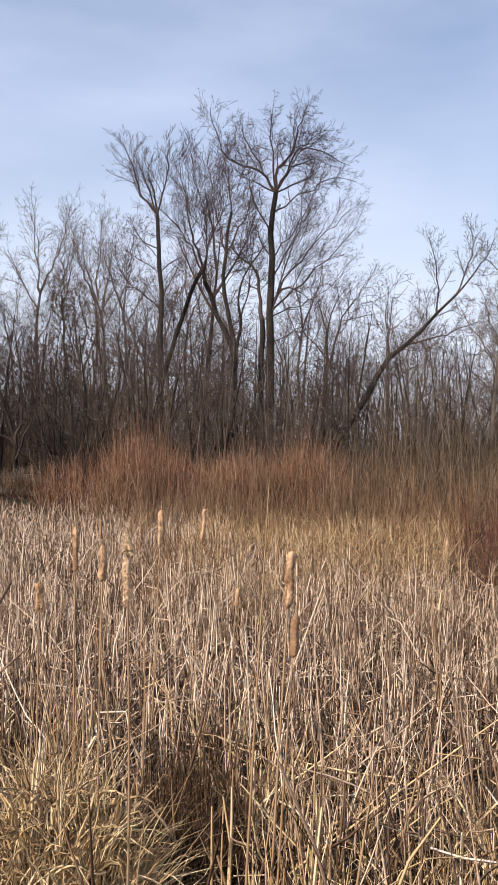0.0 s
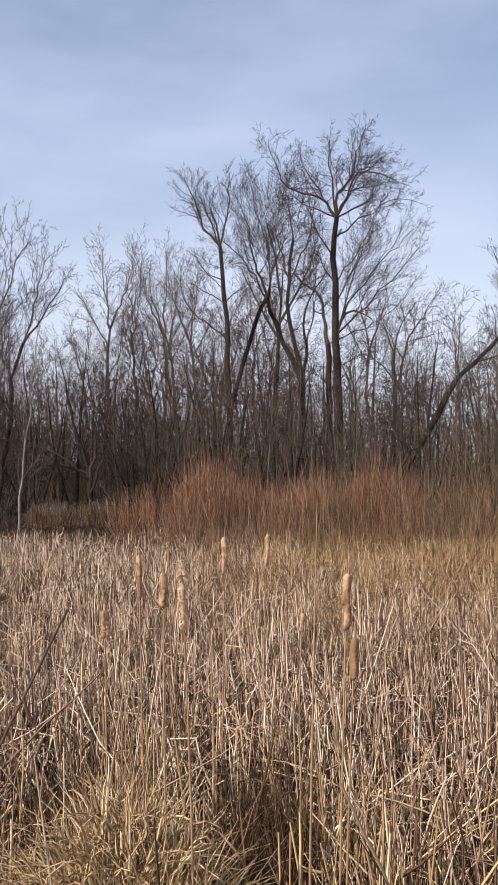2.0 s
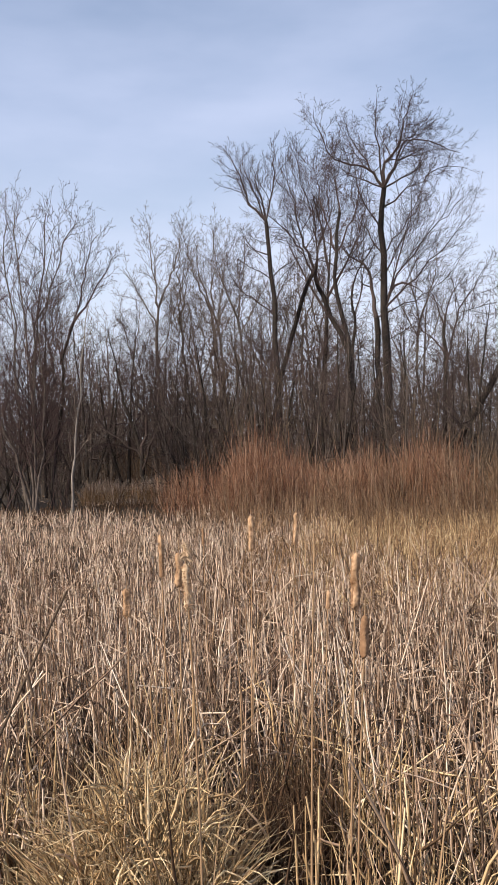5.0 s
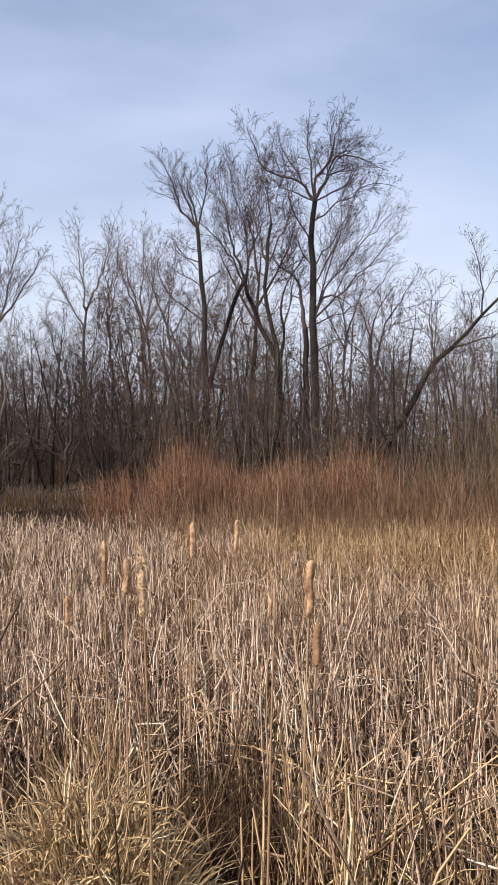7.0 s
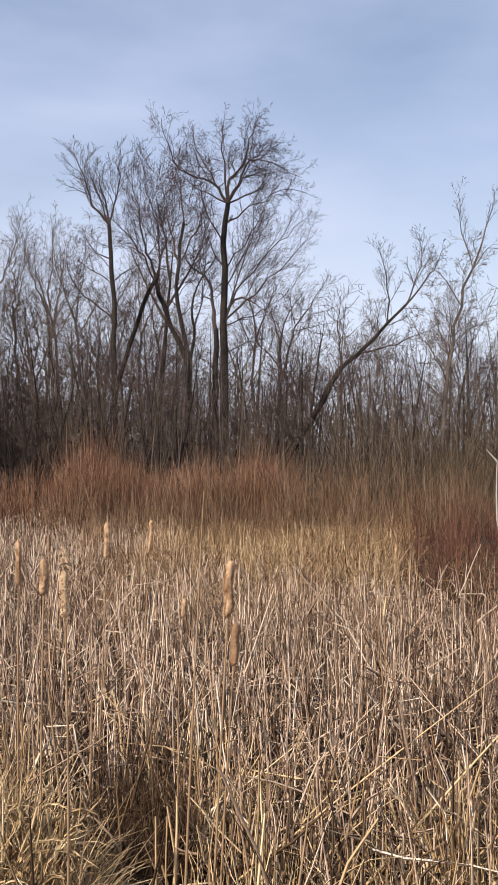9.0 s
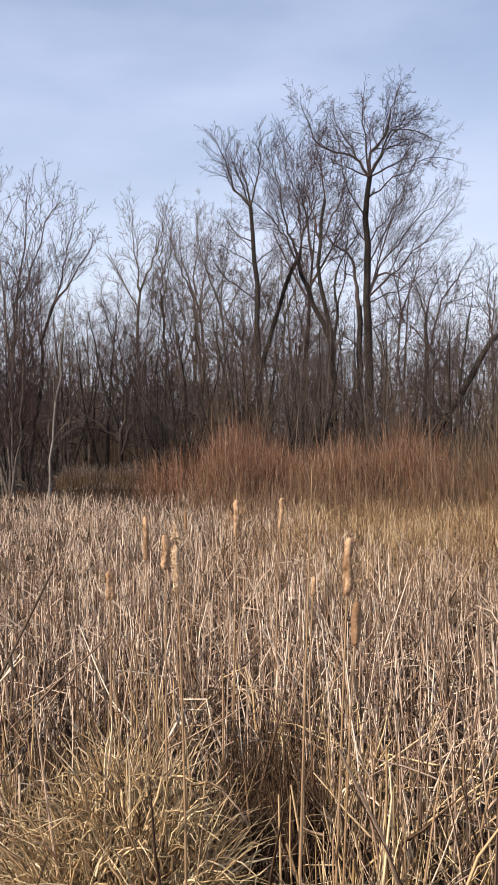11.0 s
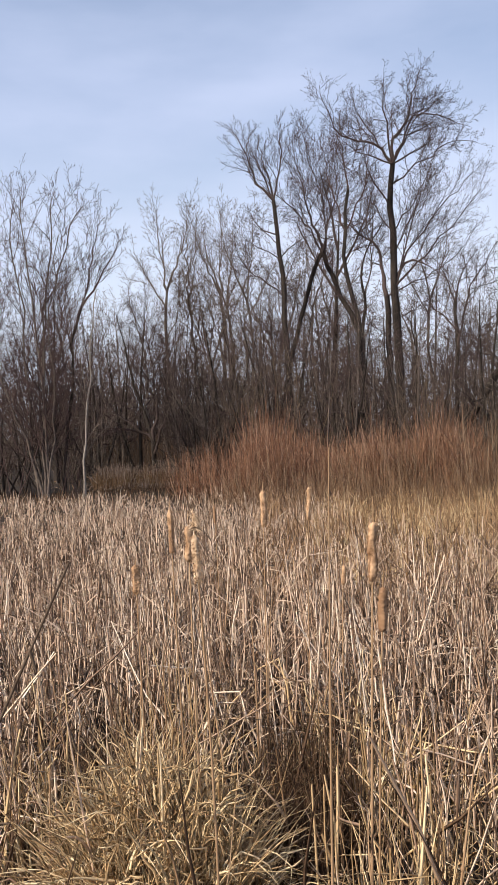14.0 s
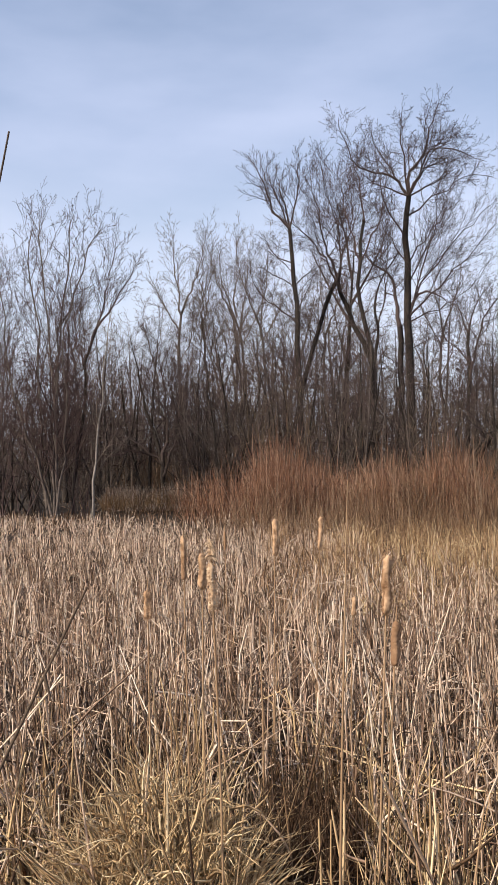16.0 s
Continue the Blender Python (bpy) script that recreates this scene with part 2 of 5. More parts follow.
def grow(out, rng, p, d, length, radius, level, habit, bend=None, end=0.3):
    """One branch and all that grows from it. bend: degrees by which it swings towards +x over its length, or over each of its equal parts."""
    steps = (2 if habit.fine else 1) if level >= 3 and level >= len(habit.kids) else (10, 7, 4, 3, 2)[min(level, 4)] if habit.fine else (10, 7, 3, 2, 2)[min(level, 4)]
    swings = bend if isinstance(bend, tuple) else (bend,)
    if level >= 3 and level >= len(habit.kids):
        end = 0.55 if habit.fine else 0.8        # budded twig ends stay blunt
    pts, rad, dirs = [tuple(p)], [radius], [d.copy()]
    p, d, aim = p.copy(), d.copy(), d.copy()
    for i in range(steps):
        w = habit.wander * (0.28 if not level else 0.55 if bend is not None else 1.0)
        d = d + Vector((rng.gauss(0, w), rng.gauss(0, w), rng.gauss(0, w) + (habit.rise if level > 1 or (level and bend is None) else 0.0)))
        if bend is not None:
            turn = Matrix.Rotation(radians(swings[i * len(swings) // steps] * len(swings) / steps), 3, "Y")
            d, aim = turn @ d, turn @ aim
            d = d.lerp(aim, 0.35)
        elif not level:
            d = d.lerp(aim, 0.4)
        d.normalize()
        p = p + d * (length / steps)
        pts.append(tuple(p))
        rad.append(max(habit.least * 0.6, radius * (1 - (1 - end) * ((i + 1) / steps))))
        dirs.append(d.copy())
    sides = 10 if radius > 0.07 else 6 if radius > 0.025 else 4 if radius > 0.009 else 3
    out.append((pts, rad, sides))
    sprout(out, rng, pts, rad, dirs, length, level, habit)


def sprout(out, rng, pts, rad, dirs, length, level, habit):
    """The branches that grow from one branch, and all that grows from them."""
    if level >= len(habit.kids):
        return
    steps = len(pts) - 1
    n = max(1, round(habit.kids[level] * rng.uniform(0.8, 1.2) * min(1.4, max(0.45, length / (8.0, 3.0, 1.5, 0.8, 0.5)[min(level, 4)]))))
    spin = rng.uniform(0, 360)
    for j in range(n):
        f = habit.first + (0.99 - habit.first) * (j + rng.random()) / n
        i = min(steps - 1, int(f * steps))
        g = f * steps - i
        q = Vector(pts[i]).lerp(Vector(pts[i + 1]), g)
        spin += 137.5 + rng.uniform(-25, 25)
        way = turned(dirs[i + 1], habit.away[level] * rng.uniform(0.65, 1.25), spin)
        local = rad[i] + (rad[i + 1] - rad[i]) * g
        size = length * habit.ratio[level] * (1.1 - 0.6 * f) * rng.uniform(0.65, 1.3)
        grow(out, rng, q, way, size, max(habit.least, min(0.012 * size + 0.002, local * habit.thin * rng.uniform(0.8, 1.2))), level + 1, habit)


def guided(out, rng, way, thick, thin, level, habit, depth=0.0, near=0.0, crook=0.035):
    """A branch led past a few places (x, z), bowing in depth from near by depth over its length, with all that grows from it."""
    ctrl = [Vector((x, 0, z)) for x, z in way]
    spans = [(b - a).length for a, b in zip(ctrl, ctrl[1:])]
    length = sum(spans)
    ctrl = [ctrl[0] * 2 - ctrl[1], *ctrl, ctrl[-1] * 2 - ctrl[-2]]
    pts = []
    for i in range(1, len(ctrl) - 2):
        p0, p1, p2, p3 = ctrl[i - 1:i + 3]
        m = max(2, round(spans[i - 1] / max(0.3, length / 12)))
        for j in range(m):
            u = j / m
            pts.append(0.5 * (2 * p1 + (p2 - p0) * u + (2 * p0 - 5 * p1 + 4 * p2 - p3) * u * u + (3 * p1 - p0 - 3 * p2 + p3) * u ** 3))
    pts.append(ctrl[-2])
    last = len(pts) - 1
    wobble = crook * min(1.0, length / 3)
    for i, p in enumerate(pts):
        p.y += near + depth * i / last
        if 0 < i:
            p += Vector((rng.gauss(0, wobble), rng.gauss(0, wobble * 2), rng.gauss(0, wobble)))
    dirs = [(pts[min(i + 1, last)] - pts[max(i - 1, 0)]).normalized() for i in range(last + 1)]
    rad = [thick + (thin - thick) * (i / last) ** 0.8 for i in range(last + 1)]
    out.append(([tuple(p) for p in pts], rad, 10 if thick > 0.07 else 7 if thick > 0.025 else 5))
    sprout(out, rng, [tuple(p) for p in pts], rad, dirs, length, level, habit)
    return pts


def led_tree(x, y, seed, trunks, limbs, habit, bark, twig, label, name="tree", flare=1.3):
    """A bare tree whose trunks (thick, thin, way) and limbs (thick, depth, way, habit) follow ways of their own."""
    rng = random.Random(seed)
    base = new(name)
    base.location = (x, y, 0)
    crown, lines = [], []
    for thick, thin, way in trunks:
        got = []
        lines.append(guided(got, rng, way, thick, thin, 0, habit, rng.uniform(-0.5, 0.5) if lines else 0.0, rng.uniform(-0.25, 0.25) if lines else 0.0, 0.03))
        got[0][1][0] *= flare
        part("trunk", strands_mesh(name + "_trunk", [got[0]], bark), base)
        crown.extend(got[1:])
    for thick, depth, way, kind in limbs:
        got = []
        near = min((p for line in lines for p in line), key=lambda p: (p.x - way[0][0]) ** 2 + (p.z - way[0][1]) ** 2)
        guided(got, rng, ((near.x, near.z), *way[1:]), thick, 0.007, 1, kind, depth, near.y)
        part("limb", strands_mesh(name + "_limb", got, twig), base)
    if crown:
        part("crown", strands_mesh(name + "_crown", crown, twig), base)
    return tagged(base, label, "tree")


def tree(x, y, seed, height, radius, habit, bark, twig, label, lean=0.0, depth_lean=0.0, limbs=(), stems=(), name="tree", bend=None, end=0.45, flare=1.35, limb_bark=None, category="tree", spread=0.08):
    """A bare tree at (x, y). limbs: (way up the trunk, degrees towards +x, degrees away, length, bend, radius); stems: further trunks (height, lean, lean away, radius, bend)."""
    rng = random.Random(seed)
    base = new(name)
    base.location = (x, y, 0)
    crown, main = [], None
    for h, a, da, r, bn in ((height, lean, depth_lean, radius, bend), *stems):
        first = Vector((rng.uniform(-spread, spread), rng.uniform(-spread, spread), -0.12)) if stems else Vector((0, 0, -0.12))
        got = []
        grow(got, rng, first, heading(a, da), h, r, 0, habit, bend=bn, end=end)
        pts, rad, sides = got[0]
        rad[0] *= flare
        main = main or got[0]
        part("trunk", strands_mesh(name + "_trunk", [got[0]], bark), base)
        crown.extend(got[1:])
    pts, rad, _ = main
    for z, a, da, length, bn, r, *other in limbs:
        f = min(0.999, z / height) * (len(pts) - 1)
        i = int(f)
        q = Vector(pts[i]).lerp(Vector(pts[i + 1]), f - i)
        got = []
        grow(got, rng, q, heading(a, da), length, r, 1, other[0] if other else habit, bend=bn)
        part("limb", strands_mesh(name + "_limb", got, limb_bark or twig), base)
    if crown:
        part("crown", strands_mesh(name + "_crown", crown, twig), base)
    return tagged(base, label, category)


# ---- ground ----
def ground():
    radii = [0.0, 0.6] + [0.6 * 1.16 ** i for i in range(1, 50)]
    spokes = 72
    verts, quads = [], []
    for i, r in enumerate(radii):
        for j in range(spokes):
            a = 2 * math.pi * j / spokes
            x, y = r * math.cos(a), r * math.sin(a)
            z = 0.06 * noise.noise(Vector((x * 0.5, y * 0.5, 0))) * min(1, 40 / (r + 1)) + 0.03 * noise.noise(Vector((x * 2, y * 2, 3))) * (r < 40) - 0.03
            verts.append((x, y, z))
    for i in range(len(radii) - 1):
        for j in range(spokes):
            k = (j + 1) % spokes
            quads.append((i * spokes + j, (i + 1) * spokes + j, (i + 1) * spokes + k, i * spokes + k))
    ob = new("ground", mesh_of("ground", verts, quads, EARTH))
    return tagged(ob, "dark brown marsh earth covered with dead plant litter", "ground", kind="structure")


ground()


# ---- reeds and grass ----
def blades(rng, base, height, lean, away, curve, kink_at, kink, width, thick, k=6, tip=0.25, crinkle=0.05):
    """Arrays of dry blades: each leans, curves and may be broken over at a fraction of its height. Returns vertices and faces."""
    n = len(height)
    s = np.linspace(0, 1, k)
    theta = lean[:, None] + curve[:, None] * s[None, :-1] + kink[:, None] * (s[None, :-1] >= kink_at[:, None])
    theta = theta + rng.normal(0, crinkle, theta.shape)
    step = height[:, None] / (k - 1)
    turn = away[:, None] + rng.normal(0, 0.15, (n, k - 1)).cumsum(axis=1)
    d = np.stack([np.sin(theta) * np.cos(turn), np.sin(theta) * np.sin(turn), np.cos(theta)], -1) * step[:, :, None]
    P = np.concatenate([base[:, None, :], base[:, None, :] + d.cumsum(axis=1)], axis=1)
    P[:, :, 2] = np.maximum(P[:, :, 2], 0.01 + 0.02 * (np.arange(n) % 5)[:, None])
    T = np.gradient(P, axis=1)
    T /= np.linalg.norm(T, axis=2, keepdims=True) + 1e-9
    face = rng.uniform(0, 2 * math.pi, n)
    ref = np.stack([np.cos(face), np.sin(face), 0.2 * np.ones(n)], -1)[:, None, :]
    U = np.cross(T, ref)
    U /= np.linalg.norm(U, axis=2, keepdims=True) + 1e-9
    V = np.cross(T, U)
    taper = (1.0 - (1 - tip) * s ** 1.6)[None, :, None]
    W, H = width[:, None, None] * taper, thick[:, None, None] * taper
    ring = np.stack([P - U * W, P + U * W, P + V * H], axis=2)
    verts = ring.reshape(-1, 3)
    idx = np.arange(n * k * 3).reshape(n, k, 3)
    nxt = np.roll(idx, -1, axis=2)
    quads = np.stack([idx[:, :-1], nxt[:, :-1], nxt[:, 1:], idx[:, 1:]], -1).reshape(-1, 4)
    return verts, quads


def scatter(rng, n, near, far, left, right, up=0.0):
    """Places between two distances and two bearings (degrees, + to +x), up to that height over the ground."""
    r = np.sqrt(near ** 2 + (far ** 2 - near ** 2) * rng.random(n))
    a = np.radians(rng.uniform(left, right, n))
    return np.stack([r * np.sin(a), r * np.cos(a), up * rng.random(n)], -1)


def patch(rng, places, keep, size=0.9, strength=1.0):
    """Thins places by patches, so that stands and gaps form."""
    f = np.array([noise.noise(Vector((p[0] * size, p[1] * size, 7.0))) for p in places])
    return places[rng.random(len(places)) < np.clip(keep + strength * f, 0.03, 1)]


def field(name, seed, places, height, spread, lean, curve, broken, width, mat, label, category="reeds", k=6, fall=None, flat=0.5, tip=0.25, uneven=0.0):
    """One stand of blades. fall: distances between which its height sinks, and the share that is left."""
    rng = np.random.default_rng(seed)
    n = len(places)
    h = np.clip(rng.normal(height, spread, n), height * 0.3, height * 1.7)
    if uneven:
        h *= 1 + uneven * np.array([noise.noise(Vector((p[0] * 1.3, p[1] * 1.3, 2.0))) for p in places])
    if fall:
        h *= np.interp(places[:, 1], fall[:2], (1.0, fall[2]))
    snapped = rng.random(n) < broken
    w = rng.uniform(0.55, 1.35, n) * width
    v, q = blades(rng, places, h, np.abs(rng.normal(0, lean, n)), rng.uniform(0, 2 * math.pi, n), rng.normal(0, curve, n), rng.uniform(0.2, 0.85, n), np.where(snapped, rng.uniform(0.5, 2.4, n), 0), w, w * flat, k, tip)
    return tagged(new(name, mesh_of(name, v, q, mat, False)), label, category, kind="stuff")


rng = np.random.default_rng(11)
L, R = -40, 36
def rooted(rng, roots, each, reach):
    """Several blades round each root: their places, and the way each leans out."""
    n = len(roots) * each
    a = rng.uniform(0, 2 * math.pi, n)
    r = reach * np.sqrt(rng.random(n))
    p = np.repeat(roots, each, axis=0) + np.stack([r * np.cos(a), r * np.sin(a), np.zeros(n)], -1)
    return p, a


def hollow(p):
    """Hollows kept free of reeds, on both sides of the tussock; dark stems paint their shade."""
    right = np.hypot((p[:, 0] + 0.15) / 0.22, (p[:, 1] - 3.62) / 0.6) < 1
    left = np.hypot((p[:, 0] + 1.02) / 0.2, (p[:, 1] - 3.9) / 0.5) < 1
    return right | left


def trodden(p):
    """Low ground round the foot of the tussock, where nothing tall stands."""
    return np.hypot((p[:, 0] + 0.72) / 0.66, (p[:, 1] - 2.8) / 0.58) < 1


def open_marsh(p):
    """The reeds' ground: to the far edge on the left, and a near edge before the golden grass."""
    p = p[~hollow(p) & ~trodden(p)]
    return p[p[:, 1] < np.interp(p[:, 0], (-14.0, -7.0, -5.2, -3.6, -2.4, -0.6, 0.5, 1.6, 2.4, 4.0), (21.0, 19.0, 18.6, 22.0, 20.0, 14.5, 10.0, 9.0, 7.6, 7.0))]


def clumps(seed, n, near, far, each, reach, height, spread, lean, curve, broken, width, label, k=6, fall=None, flat=0.3, tip=0.2, mat=None):
    rng = np.random.default_rng(seed)
    roots = open_marsh(patch(rng, patch(rng, scatter(rng, n, near, far, L, R), 0.6, 0.8, 1.4 if near < 8 else 0.9), 0.5 if near < 6 else 0.7, 3.1, 1.9 if near < 6 else 1.3))
    p, a = rooted(rng, roots, each, reach)
    n = len(p)
    tall = np.repeat(np.clip(rng.normal(1, 0.2, len(roots)), 0.55, 1.3), each)
    h = np.clip(rng.normal(height, spread * 0.6, n), height * 0.35, height * 1.3) * tall
    if fall:
        h *= np.interp(p[:, 1], fall[:2], (1.0, fall[2]))
    w = rng.uniform(0.5, 1.4, n) * width
    tilt = np.abs(rng.normal(0, lean, n))
    loose = rng.random(n) < 0.2        # snapped off and caught among the others
    tilt = np.where(loose, rng.uniform(0.3, 1.25, n), tilt)
    p[:, 2] += loose * rng.uniform(0.0, 0.55, n) * h
    h = h * np.where(loose, rng.uniform(0.3, 0.7, n), 1.0)
    v, q = blades(rng, p, h, tilt, a + rng.normal(0, 0.6, n), rng.normal(curve * 0.5, curve, n), rng.uniform(0.45, 0.95, n), np.where(rng.random(n) < broken, rng.uniform(0.3, 1.9, n), 0), w, w * flat, k, tip, 0.09)
    return tagged(new("reed_bed", mesh_of("reed_bed", v, q, mat or REED, False)), label, "reeds", kind="stuff")


# upright clumps, sinking with the distance
clumps(44, 210, 2.9, 4.2, 9, 0.07, 0.44, 0.24, 0.16, 0.14, 0.5, 0.0050, "golden dry reed stalks in clumps, many snapped", k=5, flat=0.6, tip=0.6, mat=GOLD)
clumps(1, 420, 3.5, 5.6, 9, 0.07, 0.45, 0.24, 0.15, 0.12, 0.5, 0.0050, "pale dry reed stalks in clumps, many snapped", k=6, flat=0.6, tip=0.6)
clumps(2, 2800, 4.6, 8.6, 10, 0.10, 0.46, 0.24, 0.14, 0.12, 0.45, 0.0050, "pale dry reeds standing thick in the marsh", k=5, fall=(6.5, 12, 0.72), flat=0.6, tip=0.6)
clumps(3, 4000, 8.2, 15.5, 8, 0.12, 0.50, 0.17, 0.18, 0.2, 0.4, 0.0062, "pale pinkish dry reeds in the open marsh", k=4, fall=(6.5, 12, 0.72), flat=0.6, tip=0.5)
clumps(8, 3200, 15.0, 23.5, 6, 0.15, 0.42, 0.10, 0.26, 0.3, 0.35, 0.0090, "short pale reeds at the marsh's far edge", k=4, fall=(15, 23, 0.75), flat=0.6)
clumps(17, 250, 2.6, 4.5, 7, 0.07, 0.48, 0.17, 0.2, 0.25, 0.5, 0.0052, "golden dry stalks in clumps at the marsh's near edge", k=6, flat=0.6, tip=0.5, mat=GOLD)
# wide withered leaves, folded and leaning
clumps(46, 330, 3.8, 5.6, 5, 0.07, 0.42, 0.14, 0.4, 0.7, 0.6, 0.0080, "wide withered reed leaves, folded and leaning", k=7, flat=0.15, tip=0.06)
clumps(9, 260, 2.9, 4.3, 5, 0.07, 0.40, 0.14, 0.4, 0.7, 0.6, 0.0080, "wide golden withered reed leaves, folded and leaning", k=7, flat=0.15, tip=0.06, mat=GOLD)
clumps(10, 1300, 5.2, 9.5, 4, 0.09, 0.44, 0.13, 0.22, 0.4, 0.45, 0.0090, "wide withered reed leaves, folded and leaning", k=5, flat=0.15, tip=0.06, fall=(6.5, 12, 0.72))
clumps(18, 2300, 9.0, 22.5, 4, 0.12, 0.44, 0.10, 0.25, 0.6, 0.5, 0.0115, "pale folded reed leaves in the open marsh", k=4, flat=0.15, tip=0.15, fall=(6.5, 14, 0.72))
clumps(11, 480, 2.35, 4.6, 7, 0.07, 0.40, 0.13, 0.35, 1.0, 0.6, 0.0082, "golden withered leaf blades arching at the marsh's near edge", k=8, flat=0.2, tip=0.08, mat=GOLD)
# stems that fell across the others
fallen = scatter(rng, 1000, 2.9, 5.5, L, R, 0.42)
field("fallen_reeds", 47, fallen[~hollow(fallen) & ~trodden(fallen)], 0.42, 0.18, 1.15, 0.12, 0.2, 0.0045, REED, "broken pale reed stems lying across the standing ones", k=5, tip=0.6)
field("fallen_reeds", 12, scatter(rng, 3000, 5.0, 10.0, L, R, 0.36), 0.36, 0.14, 1.0, 0.12, 0.2, 0.0048, REED, "broken pale reed stems lying across the standing ones", k=4, tip=0.6)
scraps = scatter(rng, 5200, 2.4, 8.0, L, R, 0.40)
field("leaf_scraps", 15, patch(rng, scraps[~hollow(scraps)], 0.5, 0.9), 0.20, 0.06, 1.1, 0.9, 0.3, 0.005, REED, "short curled scraps of withered reed leaf", k=5, flat=0.25, tip=0.1)
rot = scatter(rng, 2800, 2.3, 5.5, L, R, 0.30)
field("leaf_scraps", 16, patch(rng, rot, 0.5, 0.9), 0.22, 0.06, 1.1, 0.9, 0.3, 0.0045, LITTER_AND_SHADE, "short curled scraps of brown rotting leaf", k=5, flat=0.25, tip=0.1)
field("reed_litter", 5, scatter(rng, 3600, 2.0, 12.0, L, R, 0.15), 0.5, 0.15, 1.25, 0.3, 0.2, 0.006, LITTER_AND_SHADE, "dark decaying reed litter on the ground", k=4)
short = open_marsh(scatter(rng, 15000, 3.3, 8.0, L, R, 0.30))
field("snapped_reeds", 41, patch(rng, patch(rng, short, 0.62, 1.3, 1.3), 0.7, 3.3, 1.0), 0.24, 0.09, 0.26, 0.2, 0.35, 0.0052, REED, "short snapped reed stalks standing thick among the tall ones", k=4, tip=0.55, uneven=0.4)
short = open_marsh(scatter(rng, 13000, 7.5, 16.0, L, R, 0.22))
field("snapped_reeds", 42, patch(rng, short, 0.62, 0.9, 1.1), 0.24, 0.08, 0.26, 0.2, 0.3, 0.0066, REED, "short snapped reed stalks standing thick in the open marsh", k=3, tip=0.5, uneven=0.4)
# dark-coloured stems that paint the shade inside the hollows
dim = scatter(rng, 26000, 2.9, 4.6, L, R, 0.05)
field("hollow_shade_stems", 45, dim[hollow(dim)], 0.26, 0.12, 0.5, 0.5, 0.5, 0.004, LITTER_AND_SHADE, "dark stems in the hollows, their colour standing in for shade", k=4)
# golden grasses
field("golden_grass", 6, patch(rng, scatter(rng, 6500, 7.6, 16.5, -4, 14), 0.5, 0.7, 0.8), 0.52, 0.18, 0.4, 1.0, 0.5, 0.0062, GOLD, "golden dry grass before the shrubs", "grass", k=4, fall=(8, 15, 0.7), uneven=0.5)
field("tawny_grass", 20, patch(rng, scatter(rng, 9500, 7.8, 17.5, -8, 15), 0.55, 1.1, 1.0), 0.54, 0.19, 0.4, 0.9, 0.5, 0.0066, TAWNY, "tawny orange-brown grass before the shrubs", "grass", k=4, fall=(8, 15, 0.75), uneven=0.6)
low = scatter(rng, 4200, 2.0, 4.2, L, R)
field("golden_grass", 7, patch(rng, low[~hollow(low) & ~trodden(low)], 0.30, 1.5, 1.3), 0.40, 0.13, 0.4, 1.3, 0.5, 0.0056, GOLD, "golden dry grass tangled low between the reeds", "grass", k=6, flat=0.3, tip=0.1)
field("marsh_grass", 28, scatter(rng, 3000, 0.9, 13.0, 36, 320), 0.42, 0.14, 0.4, 0.6, 0.4, 0.006, REED, "low dry grass and reeds on the open side of the marsh", "grass", k=3, tip=0.2)
field("brown_sedge", 13, scatter(rng, 2200, 6.8, 15.0, 13.5, 34), 0.28, 0.1, 0.7, 0.5, 0.3, 0.007, LITTER_AND_SHADE, "low brown sedge flattened before the red shrubs", "sedge", k=4)
field("brown_sedge", 43, patch(rng, scatter(rng, 3000, 7.2, 14.5, 12.5, 34), 0.5, 0.9, 1.2), 0.30, 0.11, 0.6, 0.6, 0.4, 0.006, TAWNY, "low rusty sedge before the red shrubs", "sedge", k=4)


def glade(n, near, far):
    """Places in the clearing, thinning out to its sides and its far end."""
    p = scatter(rng, n, near, far, -26, -7)
    side = np.degrees(np.arctan2(p[:, 0], p[:, 1])) + 16.0
    ragged = np.array([noise.noise(Vector((q[0] * 0.8, q[1] * 0.5, 5.0))) for q in p])
    return p[rng.random(n) < np.exp(-(side / 3.0) ** 2) * np.clip(0.75 + 1.2 * ragged, 0.05, 1)]


field("far_grass", 14, glade(6000, 24.5, 32), 0.18, 0.07, 0.35, 0.5, 0.3, 0.013, TAWNY, "short tawny grass of a clearing in the wood", "grass", k=4, uneven=0.6)
field("far_grass", 25, glade(9000, 25.0, 30), 0.20, 0.06, 0.35, 0.5, 0.3, 0.013, REED, "pale dry grass thinning out into a clearing in the wood", "grass", k=4, uneven=0.6)
bank = scatter(rng, 5200, 26.2, 28.2, -19.8, -13.8)
bank = bank[np.array([rng.random() < 0.65 + 0.9 * noise.noise(Vector((p[0] * 1.1, p[1] * 0.7, 8.0))) for p in bank])]
field("far_grass", 35, bank, 0.62, 0.12, 0.3, 0.6, 0.4, 0.011, REED, "bleached dry grass standing in the clearing", "grass", k=4, uneven=0.35)
field("far_grass", 36, bank[::2] + np.array([0.05, -0.5, 0.0])[:bank.shape[1]], 0.46, 0.12, 0.35, 0.6, 0.4, 0.012, TAWNY, "tawny dry grass along the front of the clearing", "grass", k=4, uneven=0.35)
# dark grass band that paints the maples' shadow before the clearing
field("far_grass", 29, scatter(rng, 1500, 19.0, 25, -27, -8), 0.22, 0.08, 0.5, 0.5, 0.3, 0.013, LITTER_AND_SHADE, "low grass under the trees, coloured dark as the maples' shadow", "grass", k=4)


